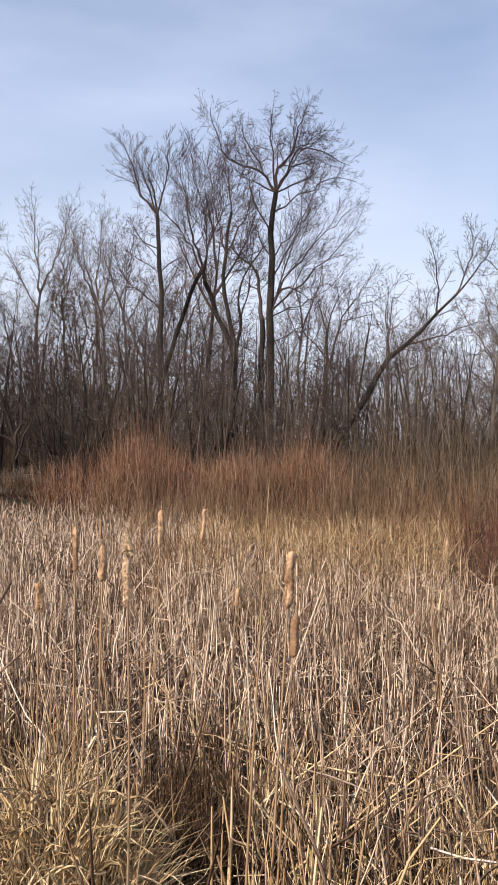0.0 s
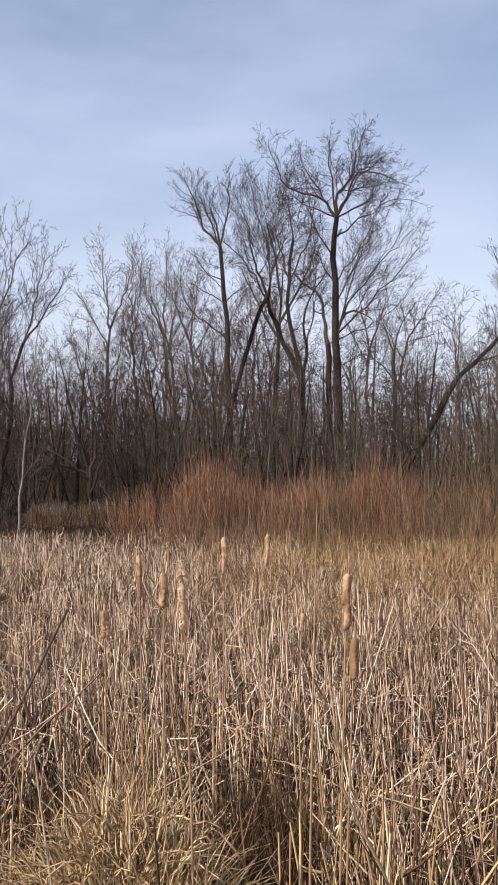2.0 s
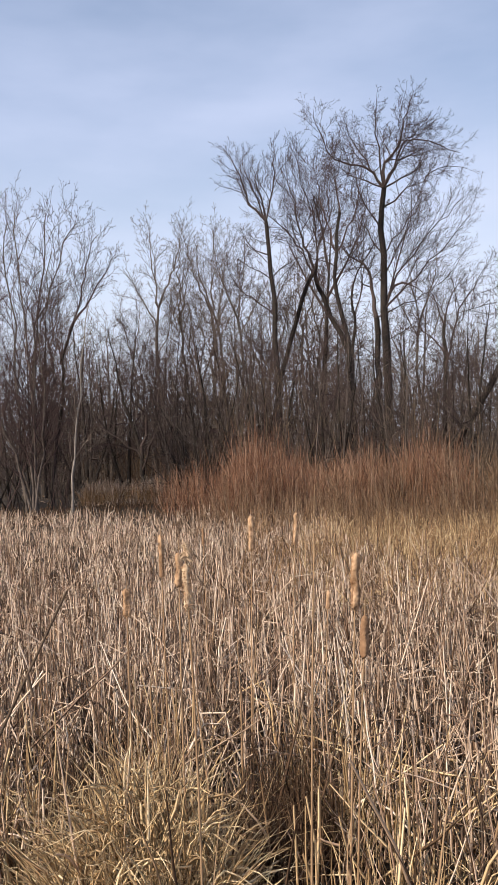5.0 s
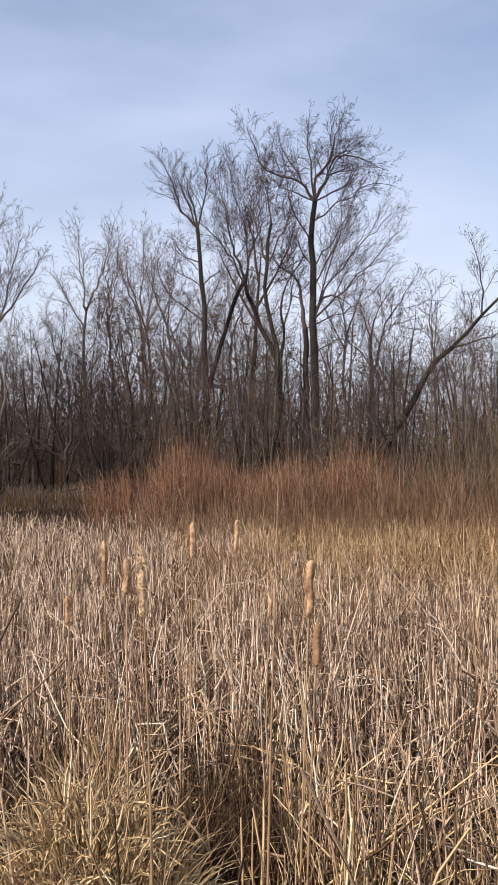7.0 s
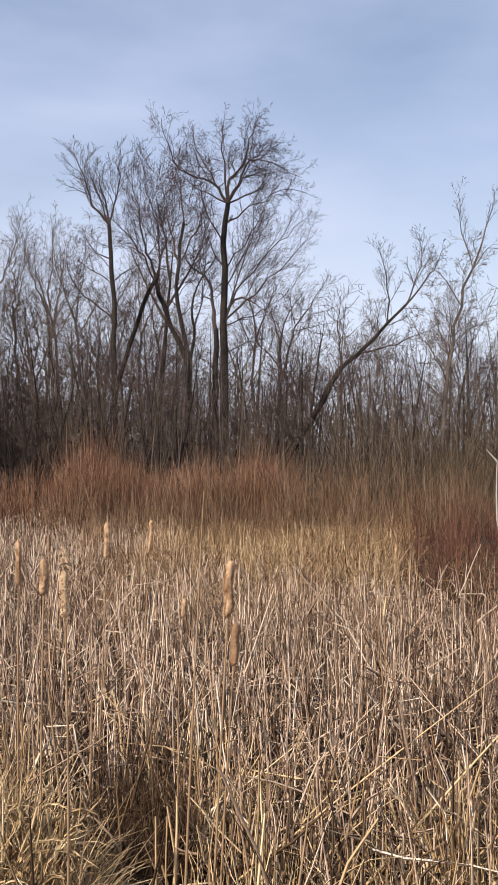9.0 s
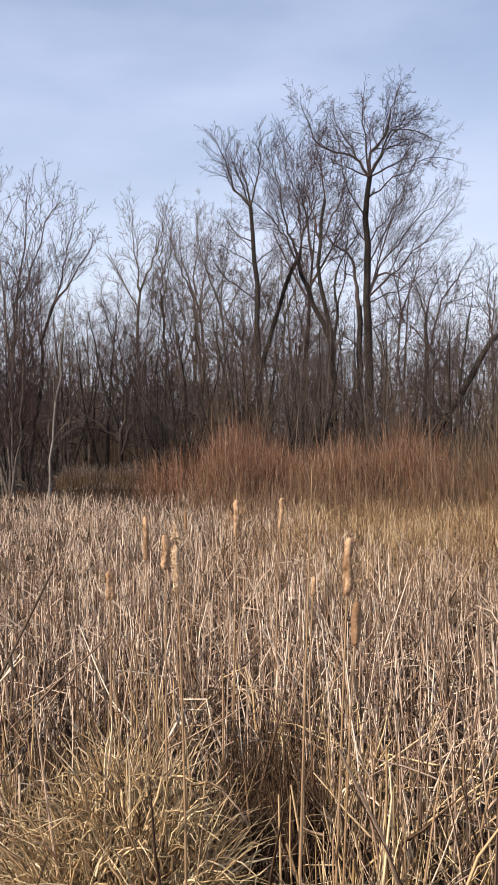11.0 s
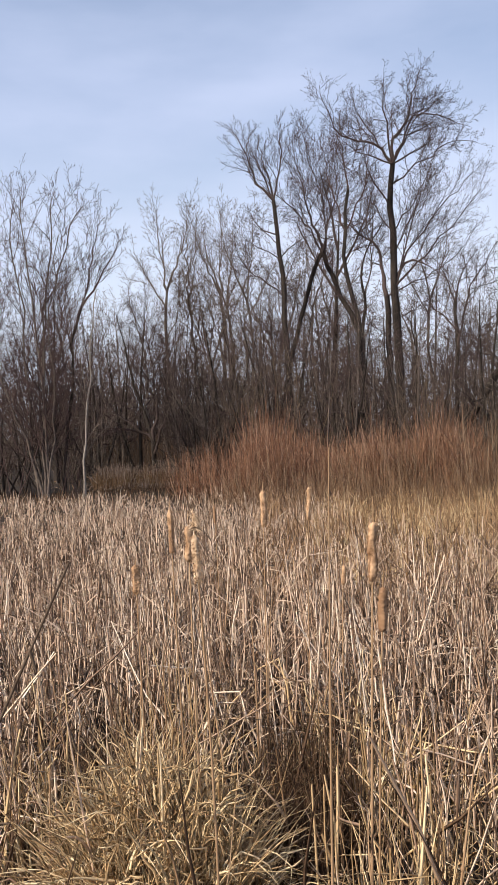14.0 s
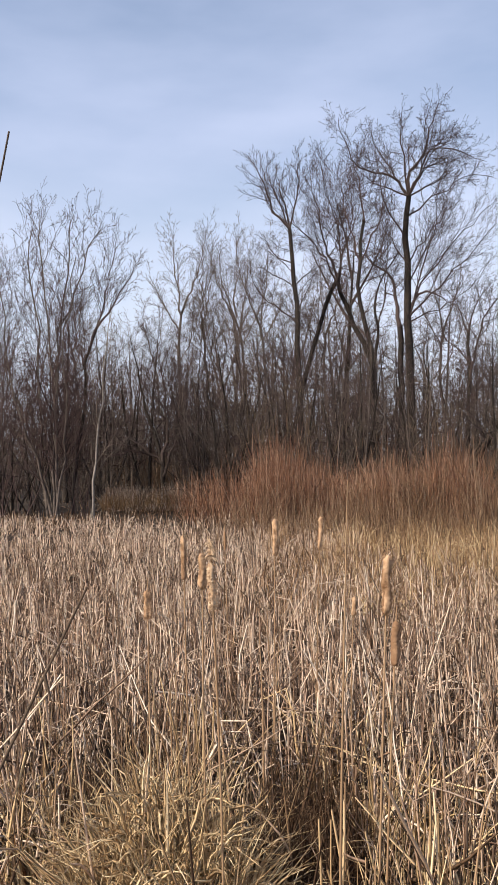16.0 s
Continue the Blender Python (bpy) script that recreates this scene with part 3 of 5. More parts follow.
def tussock(x, y, seed, n, height, reach, mat=GOLD, label="rounded tussock of golden dry grass with curling blades"):
    """A dome of blades that arch over from one root, with short curled ones hanging all over it."""
    rng = np.random.default_rng(seed)
    m = n // 8
    f, a = np.sqrt(rng.random(m)), rng.uniform(0, 2 * math.pi, m)
    roots = np.stack([x + reach * 0.3 * f * np.cos(a), y + reach * 0.3 * f * np.sin(a), np.zeros(m)], -1)
    w = rng.uniform(0.0018, 0.0050, m)
    v, q = blades(rng, roots, height * rng.uniform(0.6, 1.1, m), 0.05 + 0.3 * f * rng.random(m), a + rng.normal(0, 0.7, m), rng.uniform(0.2, 2.2, m), rng.uniform(0.5, 0.95, m), np.where(rng.random(m) < 0.4, rng.uniform(0.4, 1.8, m), 0), w, w * 0.16, 8, 0.1, 0.16)
    k = n - m
    f, a = np.sqrt(rng.random(k)), rng.uniform(0, 2 * math.pi, k)
    lumps = np.array([noise.noise(Vector((math.cos(t) * r * 2.5, math.sin(t) * r * 2.5, seed))) for r, t in zip(f, a)])
    z = height * (0.86 + 0.22 * lumps) * (1 - 0.8 * f ** 2.2) * rng.uniform(0.25, 1.0, k) ** 0.7
    tops = np.stack([x + reach * 0.5 * f * np.cos(a), y + reach * 0.5 * f * np.sin(a), np.maximum(z, 0.01)], -1)
    w = rng.uniform(0.0018, 0.0062, k)
    curled = rng.random(k) < 0.5
    v2, q2 = blades(rng, tops, rng.uniform(0.14, 0.40, k) * height, np.abs(rng.normal(0.15, 0.4, k)) + 0.35 * f, np.where(rng.random(k) < 0.6, a, rng.uniform(0, 6.28, k)) + rng.normal(0, 0.7, k), np.where(curled, rng.uniform(0.8, 3.0, k), rng.uniform(-0.2, 0.5, k)), rng.uniform(0.3, 0.9, k), np.where(rng.random(k) < 0.45, rng.uniform(0.4, 1.8, k), 0), w, w * 0.14, 6, 0.1, 0.2)
    return tagged(new("grass_tussock", mesh_of("grass_tussock", np.concatenate([v, v2]), np.concatenate([q, q2 + len(v)]), mat, False)), label, "grass", "tussocks", "stuff")


tussock(-0.54, 3.0, 21, 2900, 0.74, 0.76)
tussock(-1.05, 2.75, 22, 900, 0.30, 0.8)
tussock(-1.42, 3.55, 25, 420, 0.46, 0.5, REED, "small tussock of bleached pale curling leaves")
tussock(1.15, 2.9, 23, 700, 0.36, 0.8)
tussock(1.7, 3.3, 24, 600, 0.38, 0.9)


# ---- cattails ----
def stalk_line(rng, foot, top, sag=0.02):
    """Points of a stalk from its foot to its top, a little bowed."""
    foot, top = Vector(foot), Vector(top)
    side = Vector((rng.uniform(-1, 1), rng.uniform(-1, 1), 0)) * sag
    return [tuple(foot.lerp(top, i / 8) + side * math.sin(math.pi * i / 8)) for i in range(9)]


def cattail(foot, top, head, radius, seed, label="tall dry cattail with a pale shedding seed head", worn=1.0, leaves=2, mat=None, unshed=0.0, hood=False):
    """A cattail whose stalk goes from foot (x, y) to top (x, y, z); head is the length of its seed head."""
    rng = random.Random(seed)
    base = new("cattail")
    base.location = (foot[0], foot[1], 0)
    pts = stalk_line(rng, (0, 0, -0.02), (top[0] - foot[0], top[1] - foot[1], top[2] - head * 0.1))
    part("stalk", strands_mesh("cattail_stalk", [(pts, [0.0044 - 0.0019 * i / 8 for i in range(9)], 6)], STALK), base)
    end = Vector(pts[-1])
    d = (end - Vector(pts[-2])).normalized()
    low, end = end - d * head * 0.9, end + d * head * 0.1
    rows, ring = 44, 14
    verts, quads = [], []
    for i in range(rows + 1):
        f = i / rows
        prof = min(1, (f * 9) ** 0.5, ((1 - f) * 10) ** 0.5)
        swell = 1 + worn * (0.22 * noise.noise(Vector((f * head * 17, seed * 3.1, 0.5))) + 0.08 * noise.noise(Vector((f * head * 70, seed * 1.7, 2.5))))
        c = low + d * (head * f) + Vector((noise.noise(Vector((f * head * 16, seed, 9))), noise.noise(Vector((f * head * 16, seed, 4))), 0)) * radius * 0.5 * worn
        for j in range(ring):
            t = 2 * math.pi * j / ring
            lump = swell + worn * (0.85 * noise.noise(Vector((math.cos(t) * 1.3, math.sin(t) * 1.3, f * head * 15 + seed * 5.3))) + 0.3 * noise.noise(Vector((math.cos(t) * 3.4, math.sin(t) * 3.4, f * head * 85 + seed * 2.9))) + 0.26 * rng.uniform(-1, 1))
            r = radius * prof * lump + 0.001
            verts.append((c.x + r * math.cos(t), c.y + r * math.sin(t), c.z))
    for i in range(rows):
        for j in range(ring):
            k = (j + 1) % ring
            quads.append((i * ring + j, i * ring + k, (i + 1) * ring + k, (i + 1) * ring + j))
    for i in (0, rows):
        o = i * ring
        for j in range(0, ring // 2 - 1):
            q = (o + j, o + j + 1, o + ring - 2 - j, o + ring - 1 - j)
            quads.append(q if i else q[::-1])
    spike = part("seed_head", mesh_of("seed_head", verts, quads, mat or FLUFF, worn < 0.6), base)
    if worn > 0.6:
        tufts = []
        for i in range(320):
            f, t = rng.random(), rng.uniform(0, 6.28)
            o = low + d * (head * f) + Vector((math.cos(t), math.sin(t), 0)) * radius * 0.8
            e = Vector((math.cos(t) + rng.gauss(0, 0.5), math.sin(t) + rng.gauss(0, 0.5), rng.gauss(-0.3, 0.6))).normalized() * rng.uniform(0.003, 0.010)
            tufts.append(([tuple(o), tuple(o + e * 0.6), tuple(o + e + Vector((0, 0, -0.002)))], [0.0010, 0.0008, 0.0003], 3))
        part("fluff", strands_mesh("seed_fluff", tufts, FLUFF), spike)
    if hood:
        flocks = []
        for i in range(16):
            o = end + d * rng.uniform(0.005, 0.045)
            e = Vector((rng.uniform(-0.4, 1.0), rng.uniform(-0.6, 0.6), rng.uniform(-0.6, 0.5))).normalized() * rng.uniform(0.010, 0.02)
            flocks.append(([tuple(o - e * 0.4), tuple(o), tuple(o + e * 0.5), tuple(o + e + Vector((0, 0, -0.006)))], [0.001, 0.0048, 0.004, 0.0012], 6))
        for i in range(120):
            o = end + d * rng.uniform(0.015, 0.052)
            e = Vector((rng.uniform(-0.6, 1.0), rng.gauss(0, 0.6), rng.gauss(-0.1, 0.6))).normalized() * rng.uniform(0.008, 0.024)
            flocks.append(([tuple(o), tuple(o + e * 0.6), tuple(o + e + Vector((0, 0, -0.004)))], [0.0014, 0.001, 0.0003], 3))
        part("drooping_tuft", strands_mesh("drooping_tuft", flocks, PALE_FLUFF), spike, "tuft of loose pale fluff")
    if worn > 0.6 and not hood:
        # unshed brown strips, kept to the left flank to paint its shaded side
        for i in range(rng.choice((2, 3))):
            t, f, n = rng.uniform(2.2, 4.6), rng.uniform(0.02, 0.5), rng.uniform(0.25, 0.42)
            out = Vector((math.cos(t), math.sin(t), 0)) * radius * 0.75
            strip = [tuple(low + d * (head * (f + n * j / 6)) + out * (1 + 0.2 * rng.uniform(-1, 1))) for j in range(7)]
            part("flank_shade_strip", strands_mesh("flank_shade_strip", [(strip, [radius * w * rng.uniform(0.75, 1.1) for w in (0.12, 0.4, 0.52, 0.56, 0.5, 0.36, 0.1)], 7)], SPIKE), spike, "brown unshed strip that darkens the head's shaded side")
    if unshed:
        core = [tuple(low + d * (head * unshed * i / 8) - d * 0.004) for i in range(9)]
        part("unshed_spike", strands_mesh("unshed_spike", [(core, [radius * (0.5 if i in (0, 8) else 1.3 + 0.12 * rng.uniform(-1, 1)) for i in range(9)], 10)], SPIKE), spike, "dark brown part still whole")
    tip = [tuple(end + d * (i * 0.016)) for i in range(4)]
    part("tip", strands_mesh("cattail_tip", [(tip, [0.0022, 0.002, 0.0015, 0.0008], 5)], STALK), base)
    for i in range(leaves):
        r2 = np.random.default_rng(seed * 10 + i)
        v, q = blades(r2, np.array([[0.0, 0.0, 0.0]]), np.array([top[2] * rng.uniform(0.5, 0.8)]), np.array([0.08]), np.array([rng.uniform(0, 6.28)]), np.array([rng.uniform(0.1, 0.6)]), np.array([0.6]), np.array([rng.choice([0, 0, 1.6])]), np.array([0.0065]), np.array([0.0018]), 9)
        part("leaf", mesh_of("cattail_leaf", v, q, STALK), base)
    return tagged(base, label, "cattail", "cattails")


cattail((0.12, 2.75), (0.185, 2.85, 1.43), 0.17, 0.0100, 40)
cattail((0.14, 2.80), (0.205, 2.9, 1.235), 0.13, 0.0118, 41, "shorter dry cattail with a smooth light-brown seed head", 0.5, 2, SPIKE)
cattail((-0.40, 4.3), (-0.355, 4.3, 1.415), 0.175, 0.0105, 42, "tall dry cattail with a ragged pale seed head")
cattail((-0.20, 4.6), (-0.165, 4.6, 1.40), 0.17, 0.0094, 43, "tall dry cattail with a slim tan seed head")
cattail((-0.575, 3.5), (-0.589, 3.5, 1.42), 0.165, 0.0078, 44, "dry cattail with a half-shed brown and tan seed head", unshed=0.34)
cattail((-0.385, 3.0), (-0.404, 3.05, 1.41), 0.115, 0.0098, 45, "dry cattail with a ragged pale fluffy seed head")
cattail((-0.24, 2.48), (-0.245, 2.5, 1.455), 0.12, 0.0088, 46, "dry cattail with a torn pale head and a drooping tuft", mat=PALE_FLUFF, hood=True)
cattail((-0.655, 3.3), (-0.67, 3.3, 1.245), 0.105, 0.0112, 47, "short dry cattail with a fat worn seed head")
cattail((-0.85, 5.5), (-0.863, 5.5, 1.235), 0.115, 0.0078, 48, "dry cattail with a slim dark brown spike", 0.3, 1, SPIKE)
cattail((0.0, 4.2), (0.015, 4.2, 1.07), 0.09, 0.0086, 49, "short dry cattail with a dull grey seed head", 0.5, 1)
cattail((1.85, 7.6), (1.845, 7.6, 0.92), 0.16, 0.0094, 50, "dry cattail with a pale seed head among golden grass")


def reed_stalk(foot, top, radius, seed, label="tall bare golden-brown reed stalk", mat=None, leaf=True):
    rng = random.Random(seed)
    base = new("reed_stalk")
    base.location = (foot[0], foot[1], 0)
    pts = stalk_line(rng, (0, 0, -0.02), (top[0] - foot[0], top[1] - foot[1], top[2]), 0.012)
    part("stem", strands_mesh("reed_stem", [(pts, [radius * (1 - 0.75 * (i / 8) ** 1.5) for i in range(9)], 6)], mat or STALK), base)
    for f in (3, 5):
        o = Vector(pts[f])
        d = (Vector(pts[f + 1]) - o).normalized()
        part("node", strands_mesh("reed_node", [([tuple(o - d * 0.006), tuple(o), tuple(o + d * 0.006)], [radius * 0.9, radius * 1.15, radius * 0.85], 6)], mat or STALK), base)
    if leaf:
        r2 = np.random.default_rng(seed)
        v, q = blades(r2, np.array([pts[4]]), np.array([0.28]), np.array([0.5]), np.array([rng.uniform(0, 6.28)]), np.array([1.0]), np.array([0.6]), np.array([0.8]), np.array([0.006]), np.array([0.0015]), 8, 0.05)
        part("leaf", mesh_of("reed_leaf", v, q, REED), base)
    return tagged(base, label, "reed", "reed stalks")


reed_stalk((0.045, 2.4), (0.105, 2.4, 1.66), 0.0046, 60, leaf=False)
reed_stalk((-0.33, 3.3), (-0.49, 3.5, 1.0), 0.006, 61)
reed_stalk((0.30, 2.7), (0.44, 2.85, 0.78), 0.006, 63)
reed_stalk((0.62, 3.7), (0.50, 3.85, 0.58), 0.005, 64)
reed_stalk((1.05, 4.4), (0.98, 4.5, 1.12), 0.006, 65, "tall pale reed stalk with a torn leaf")
picks = random.Random(3)
for i in range(70):
    a, r = radians(picks.uniform(-30, 28)), picks.uniform(2.8, 5.8)
    x, y = r * math.sin(a), r * math.cos(a)
    h = picks.uniform(0.45, 0.95)
    reed_stalk((x, y), (x + picks.gauss(0, 0.09), y + picks.gauss(0, 0.09), h), picks.uniform(0.004, 0.0065), 600 + i, "dry reed stalk snapped off at its top", REED if i % 3 else STALK, i % 2 == 0)
for i in range(36):
    a, r = radians(picks.uniform(-28, 27)), picks.uniform(3.0, 5.2)
    x, y = r * math.sin(a), r * math.cos(a)
    w = picks.uniform(0, 6.28)
    n = picks.uniform(0.12, 0.3)
    reed_stalk((x, y), (x + n * math.cos(w), y + n * math.sin(w), picks.uniform(0.15, 0.5)), picks.uniform(0.0035, 0.0055), 700 + i, "pale broken reed stalk leaning low across the others", REED if i % 2 else STALK, False)
# long stems fallen to one side, and one lying across the others
reed_stalk((0.555, 3.4), (1.45, 3.4, 0.95), 0.0062, 66, "long thick golden reed stem fallen across the grass", GOLD, False)
reed_stalk((0.05, 3.5), (1.35, 3.5, 0.97), 0.0046, 67, "long pale reed stem fallen across the grass", GOLD, False)
reed_stalk((0.1, 3.9), (1.06, 3.86, 0.40), 0.0055, 68, "long pale reed stem lying low across the grass", GOLD, False)
reed_stalk((0.2, 4.15), (0.86, 4.08, 0.54), 0.006, 69, "pale reed stem leaning across the others", REED, False)


def torn_leaf(x, y, z, seed, width, length, label):
    """A stub of stalk with one wide torn leaf at its top."""
    base = new("torn_reed")
    base.location = (x, y, 0)
    rng = random.Random(seed)
    pts = stalk_line(rng, (rng.uniform(-0.05, 0.05), 0.03, -0.02), (0, 0, z), 0.01)
    part("stem", strands_mesh("torn_stem", [(pts, [0.005 - 0.002 * i / 8 for i in range(9)], 6)], STALK), base)
    r2 = np.random.default_rng(seed)
    v, q = blades(r2, np.array([pts[-1]]), np.array([length]), np.array([0.12]), np.array([0.4]), np.array([0.3]), np.array([0.9]), np.array([0.6]), np.array([width]), np.array([width * 0.15]), 8, 0.35)
    part("leaf", mesh_of("torn_leaf", v, q, GOLD), base)
    return tagged(base, label, "reed", "reed stalks")


torn_leaf(0.505, 3.84, 0.50, 91, 0.009, 0.085, "snapped reed with a wide pale torn leaf")
torn_leaf(-0.77, 3.9, 0.70, 92, 0.007, 0.07, "snapped reed with a curled pale leaf")
torn_leaf(1.05, 4.6, 0.9, 93, 0.008, 0.1, "snapped reed with a wide torn leaf")
torn_leaf(0.02, 3.3, 0.6, 94, 0.007, 0.1, "snapped reed with a drooping torn leaf")


def dead_branch(name, seed, foot, top, radius, sides_out, mat, label):
    """A dead woody stem with a few side branches (way along, direction, length)."""
    rng = random.Random(seed)
    base = new(name)
    base.location = (foot[0], foot[1], 0)
    pts = stalk_line(rng, (0, 0, foot[2]), (top[0] - foot[0], top[1] - foot[1], top[2]), 0.05)
    part("stem", strands_mesh(name + "_stem", [(pts, [radius * (1 - 0.6 * i / 8) for i in range(9)], 7)], mat), base)
    for f, d, n in sides_out:
        o = Vector(pts[f])
        e = Vector(d).normalized()
        line = [tuple(o + e * n * k / 4 + Vector((0, 0, 0.06 * n * (k / 4) ** 2))) for k in range(5)]
        part("side_branch", strands_mesh(name + "_branch", [(line, [radius * 0.7 * (1 - 0.15 * k) for k in range(5)], 6)], mat), base)
    return tagged(base, label, "branch")


dead_branch("dead_branch", 80, (-1.157, 2.15, -0.05), (-0.432, 2.15, 1.45), 0.0065, ((7, (0.25, 0, -1), 0.05), (5, (1, 0.1, -0.1), 0.12)), DEAD_WOOD, "brown bare dead branch slanting up out of the reeds")
dead_branch("dead_sapling", 81, (-1.36, 2.5, -0.05), (-0.769, 2.5, 2.59), 0.0065, ((6, (-0.5, 0.2, 0.7), 0.2),), DEAD_WOOD, "thin dark dead sapling stem rising from the reeds")
dead_branch("dead_sapling", 82, (5.60, 15.0, -0.05), (5.55, 15.0, 1.6), 0.024, ((8, (-0.7, 0, 0.7), 0.3), (8, (1, 0, -0.06), 0.8)), PALE_WOOD, "pale barkless dead sapling with two broken arms")


# ---- osier thickets ----
def thicket(name, seed, places, height, mat, label, width=0.0065, lean=0.24, forks=2, shape=None):
    """A stand of thin upright leafless stems with forks; shape gives the height's share at a place."""
    rng = np.random.default_rng(seed)
    n = len(places)
    h = np.clip(rng.normal(height, height * 0.24, n), height * 0.3, height * 1.35) * (np.array([shape(p[0], p[1]) for p in places]) if shape else 1)
    h *= places[:, 4]
    away = places[:, 3] + rng.normal(0, 0.7, n)
    places = places[:, :3]
    tilt = np.abs(rng.normal(0, lean, n))
    w = rng.uniform(0.6, 1.3, n) * width
    v, q = blades(rng, places, h, tilt, away, -tilt * 0.5 + rng.normal(0, 0.1, n), np.ones(n), np.zeros(n), w, w, 4, 0.2)
    vs, qs, base = [v], [q], len(v)
    ring = v.reshape(n, 4, 3, 3).mean(axis=2)
    for i in range(forks):
        at = rng.integers(1, 3, n)
        o = ring[np.arange(n), at]
        v2, q2 = blades(rng, o, h * rng.uniform(0.18, 0.45, n), rng.uniform(0.2, 0.8, n), rng.uniform(0, 2 * math.pi, n), -rng.uniform(0.1, 0.5, n), np.ones(n), np.zeros(n), w * 0.65, w * 0.65, 3, 0.2)
        vs.append(v2)
        qs.append(q2 + base)
        base += len(v2)
    return tagged(new(name, mesh_of(name, np.concatenate(vs), np.concatenate(qs), mat, False)), label, "shrubs", kind="stuff")


def clearing(x, y):
    """The open strip of grass that runs back into the wood."""
    return (x < -0.245 * y) & (x > -0.375 * y) & (y > 19) & (y < 30.5)


def stand(rng, n, x0, x1, y0, y1, clump=0.35, each=28):
    """Stems gathered round many roots between those bounds: place, the way out from the root, the root's vigour."""
    m = max(8, n // each)
    roots = np.stack([rng.uniform(x0, x1, m), rng.uniform(y0, y1, m)], -1)
    roots = roots[~clearing(roots[:, 0], roots[:, 1])]
    pick = rng.integers(0, len(roots), n)
    off = rng.normal(0, clump * 0.5, (n, 2))
    vigour = rng.normal(1.0, 0.13, len(roots))[pick]
    return np.concatenate([roots[pick] + off, np.full((n, 1), -0.03), np.arctan2(off[:, 1], off[:, 0])[:, None], vigour[:, None]], axis=1)


def mound(x, y):
    """The thicket's height, lower at its open end and uneven along its top."""
    edge = min(1.0, max(0.5, 0.95 + (x + 3.0) * 1.1)) + 0.2 * math.exp(-((x + 2.35) / 0.75) ** 2) - 0.14 * math.exp(-((x + 0.7) / 0.7) ** 2)
    return edge * (0.86 + 0.36 * noise.noise(Vector((x * 0.9, y * 0.6, 1.0)))) * (1.0 if x < 1.8 else 0.92)


thicket("osier_thicket", 31, stand(rng, 3000, -3.3, 1.9, 17.0, 20.5, 0.4, 24), 1.48, OSIER, "dense thicket of orange-red upright leafless osier stems", shape=mound, lean=0.30, width=0.0078, forks=2)
thicket("osier_thicket", 26, stand(np.random.default_rng(5), 280, -4.9, -3.1, 18.5, 21.0, 0.3, 26), 1.0, OSIER, "scattered orange osier clumps at the thicket's open end", lean=0.3, width=0.008, forks=3)
thicket("osier_thicket", 32, stand(rng, 2300, -0.8, 6.2, 16.0, 20.0, 0.4, 24), 1.4, OSIER_BROWN, "brown upright leafless osier stems mixed with orange ones", shape=mound, lean=0.30, width=0.0078, forks=2)
thicket("osier_thicket", 36, stand(rng, 1300, -3.6, 4.5, 14.2, 17.4, 0.5, 12), 0.95, OSIER_BROWN, "low brown osier shoots before the thicket", shape=mound, lean=0.35)
reds = stand(rng, 1150, 1.8, 8.4, 9.0, 16.2, 0.55, 14)
thicket("red_osier", 33, reds[reds[:, 0] > (0.285 + 0.05 * rng.normal(0, 0.6, len(reds))) * reds[:, 1]], 0.78, OSIER_RED, "dark red leafless osier stems beside the reeds", lean=0.35)
thicket("olive_brush", 34, stand(rng, 420, 2.6, 9.8, 18.0, 22.0, 0.9), 2.3, BRUSH_OLIVE, "olive-brown leafless brush stems", width=0.009, forks=6, lean=0.4)
thicket("far_osier", 35, stand(rng, 420, -11.0, -7.0, 30.5, 33.0), 1.4, OSIER_BROWN, "brown osier stems at the back of the clearing", width=0.009)

# the wood's tangled floor
thicket("wood_understory", 37, stand(rng, 700, -13.5, 9.5, 23.5, 31.0, 1.4), 2.9, BRUSH, "tangled grey-brown leafless undergrowth of the wood", width=0.0075, lean=0.6, forks=4)
thicket("wood_understory", 38, stand(rng, 900, -34.0, -7.0, 33.0, 50.0, 2.5), 4.0, BRUSH, "dark leafless undergrowth deep in the wood", width=0.017, lean=0.3, forks=4)
thicket("wood_understory", 30, stand(rng, 700, -8.0, 26.0, 33.0, 50.0, 2.5), 1.9, BRUSH, "low leafless undergrowth behind the wood", width=0.014, lean=0.3, forks=4)
thicket("wood_understory", 27, stand(rng, 420, -36.0, -12.0, 48.0, 62.0, 3.0), 5.0, BRUSH, "dark leafless brush closing the wood far back", width=0.06, lean=0.4, forks=4)
thicket("wood_understory", 39, stand(rng, 420, -9.0, 9.5, 22.5, 29.0, 1.4), 3.6, TWIG_GREY, "pale thin leafless stems leaning in the wood", width=0.008, lean=0.5, forks=4)

# ---- the large trees ----
FAR = Habit(kids=(14, 7, 3), away=(42, 42, 42), ratio=(0.40, 0.5, 0.5), rise=0.07, wander=0.16, first=0.15, least=0.008, thin=0.5)
SLIM = Habit(kids=(6, 9, 7, 4), away=(34, 36, 42, 46), rise=0.05, wander=0.22, least=0.0050, thin=0.46)
CLUMP = Habit(kids=(19, 12, 8), away=(36, 42, 46), ratio=(0.34, 0.48, 0.5), rise=0.07, wander=0.16, first=0.25, least=0.0052, thin=0.48)
SPRAY = Habit(kids=(18, 11, 8), away=(40, 40, 42), ratio=(0.42, 0.48, 0.5), rise=0.07, wander=0.15, first=0.22, least=0.0052, thin=0.48)
UPRIGHT = Habit(kids=(9, 5, 2), away=(46, 52, 54), ratio=(0.36, 0.5, 0.5), rise=0.03, wander=0.22, first=0.15, least=0.0048, thin=0.5)
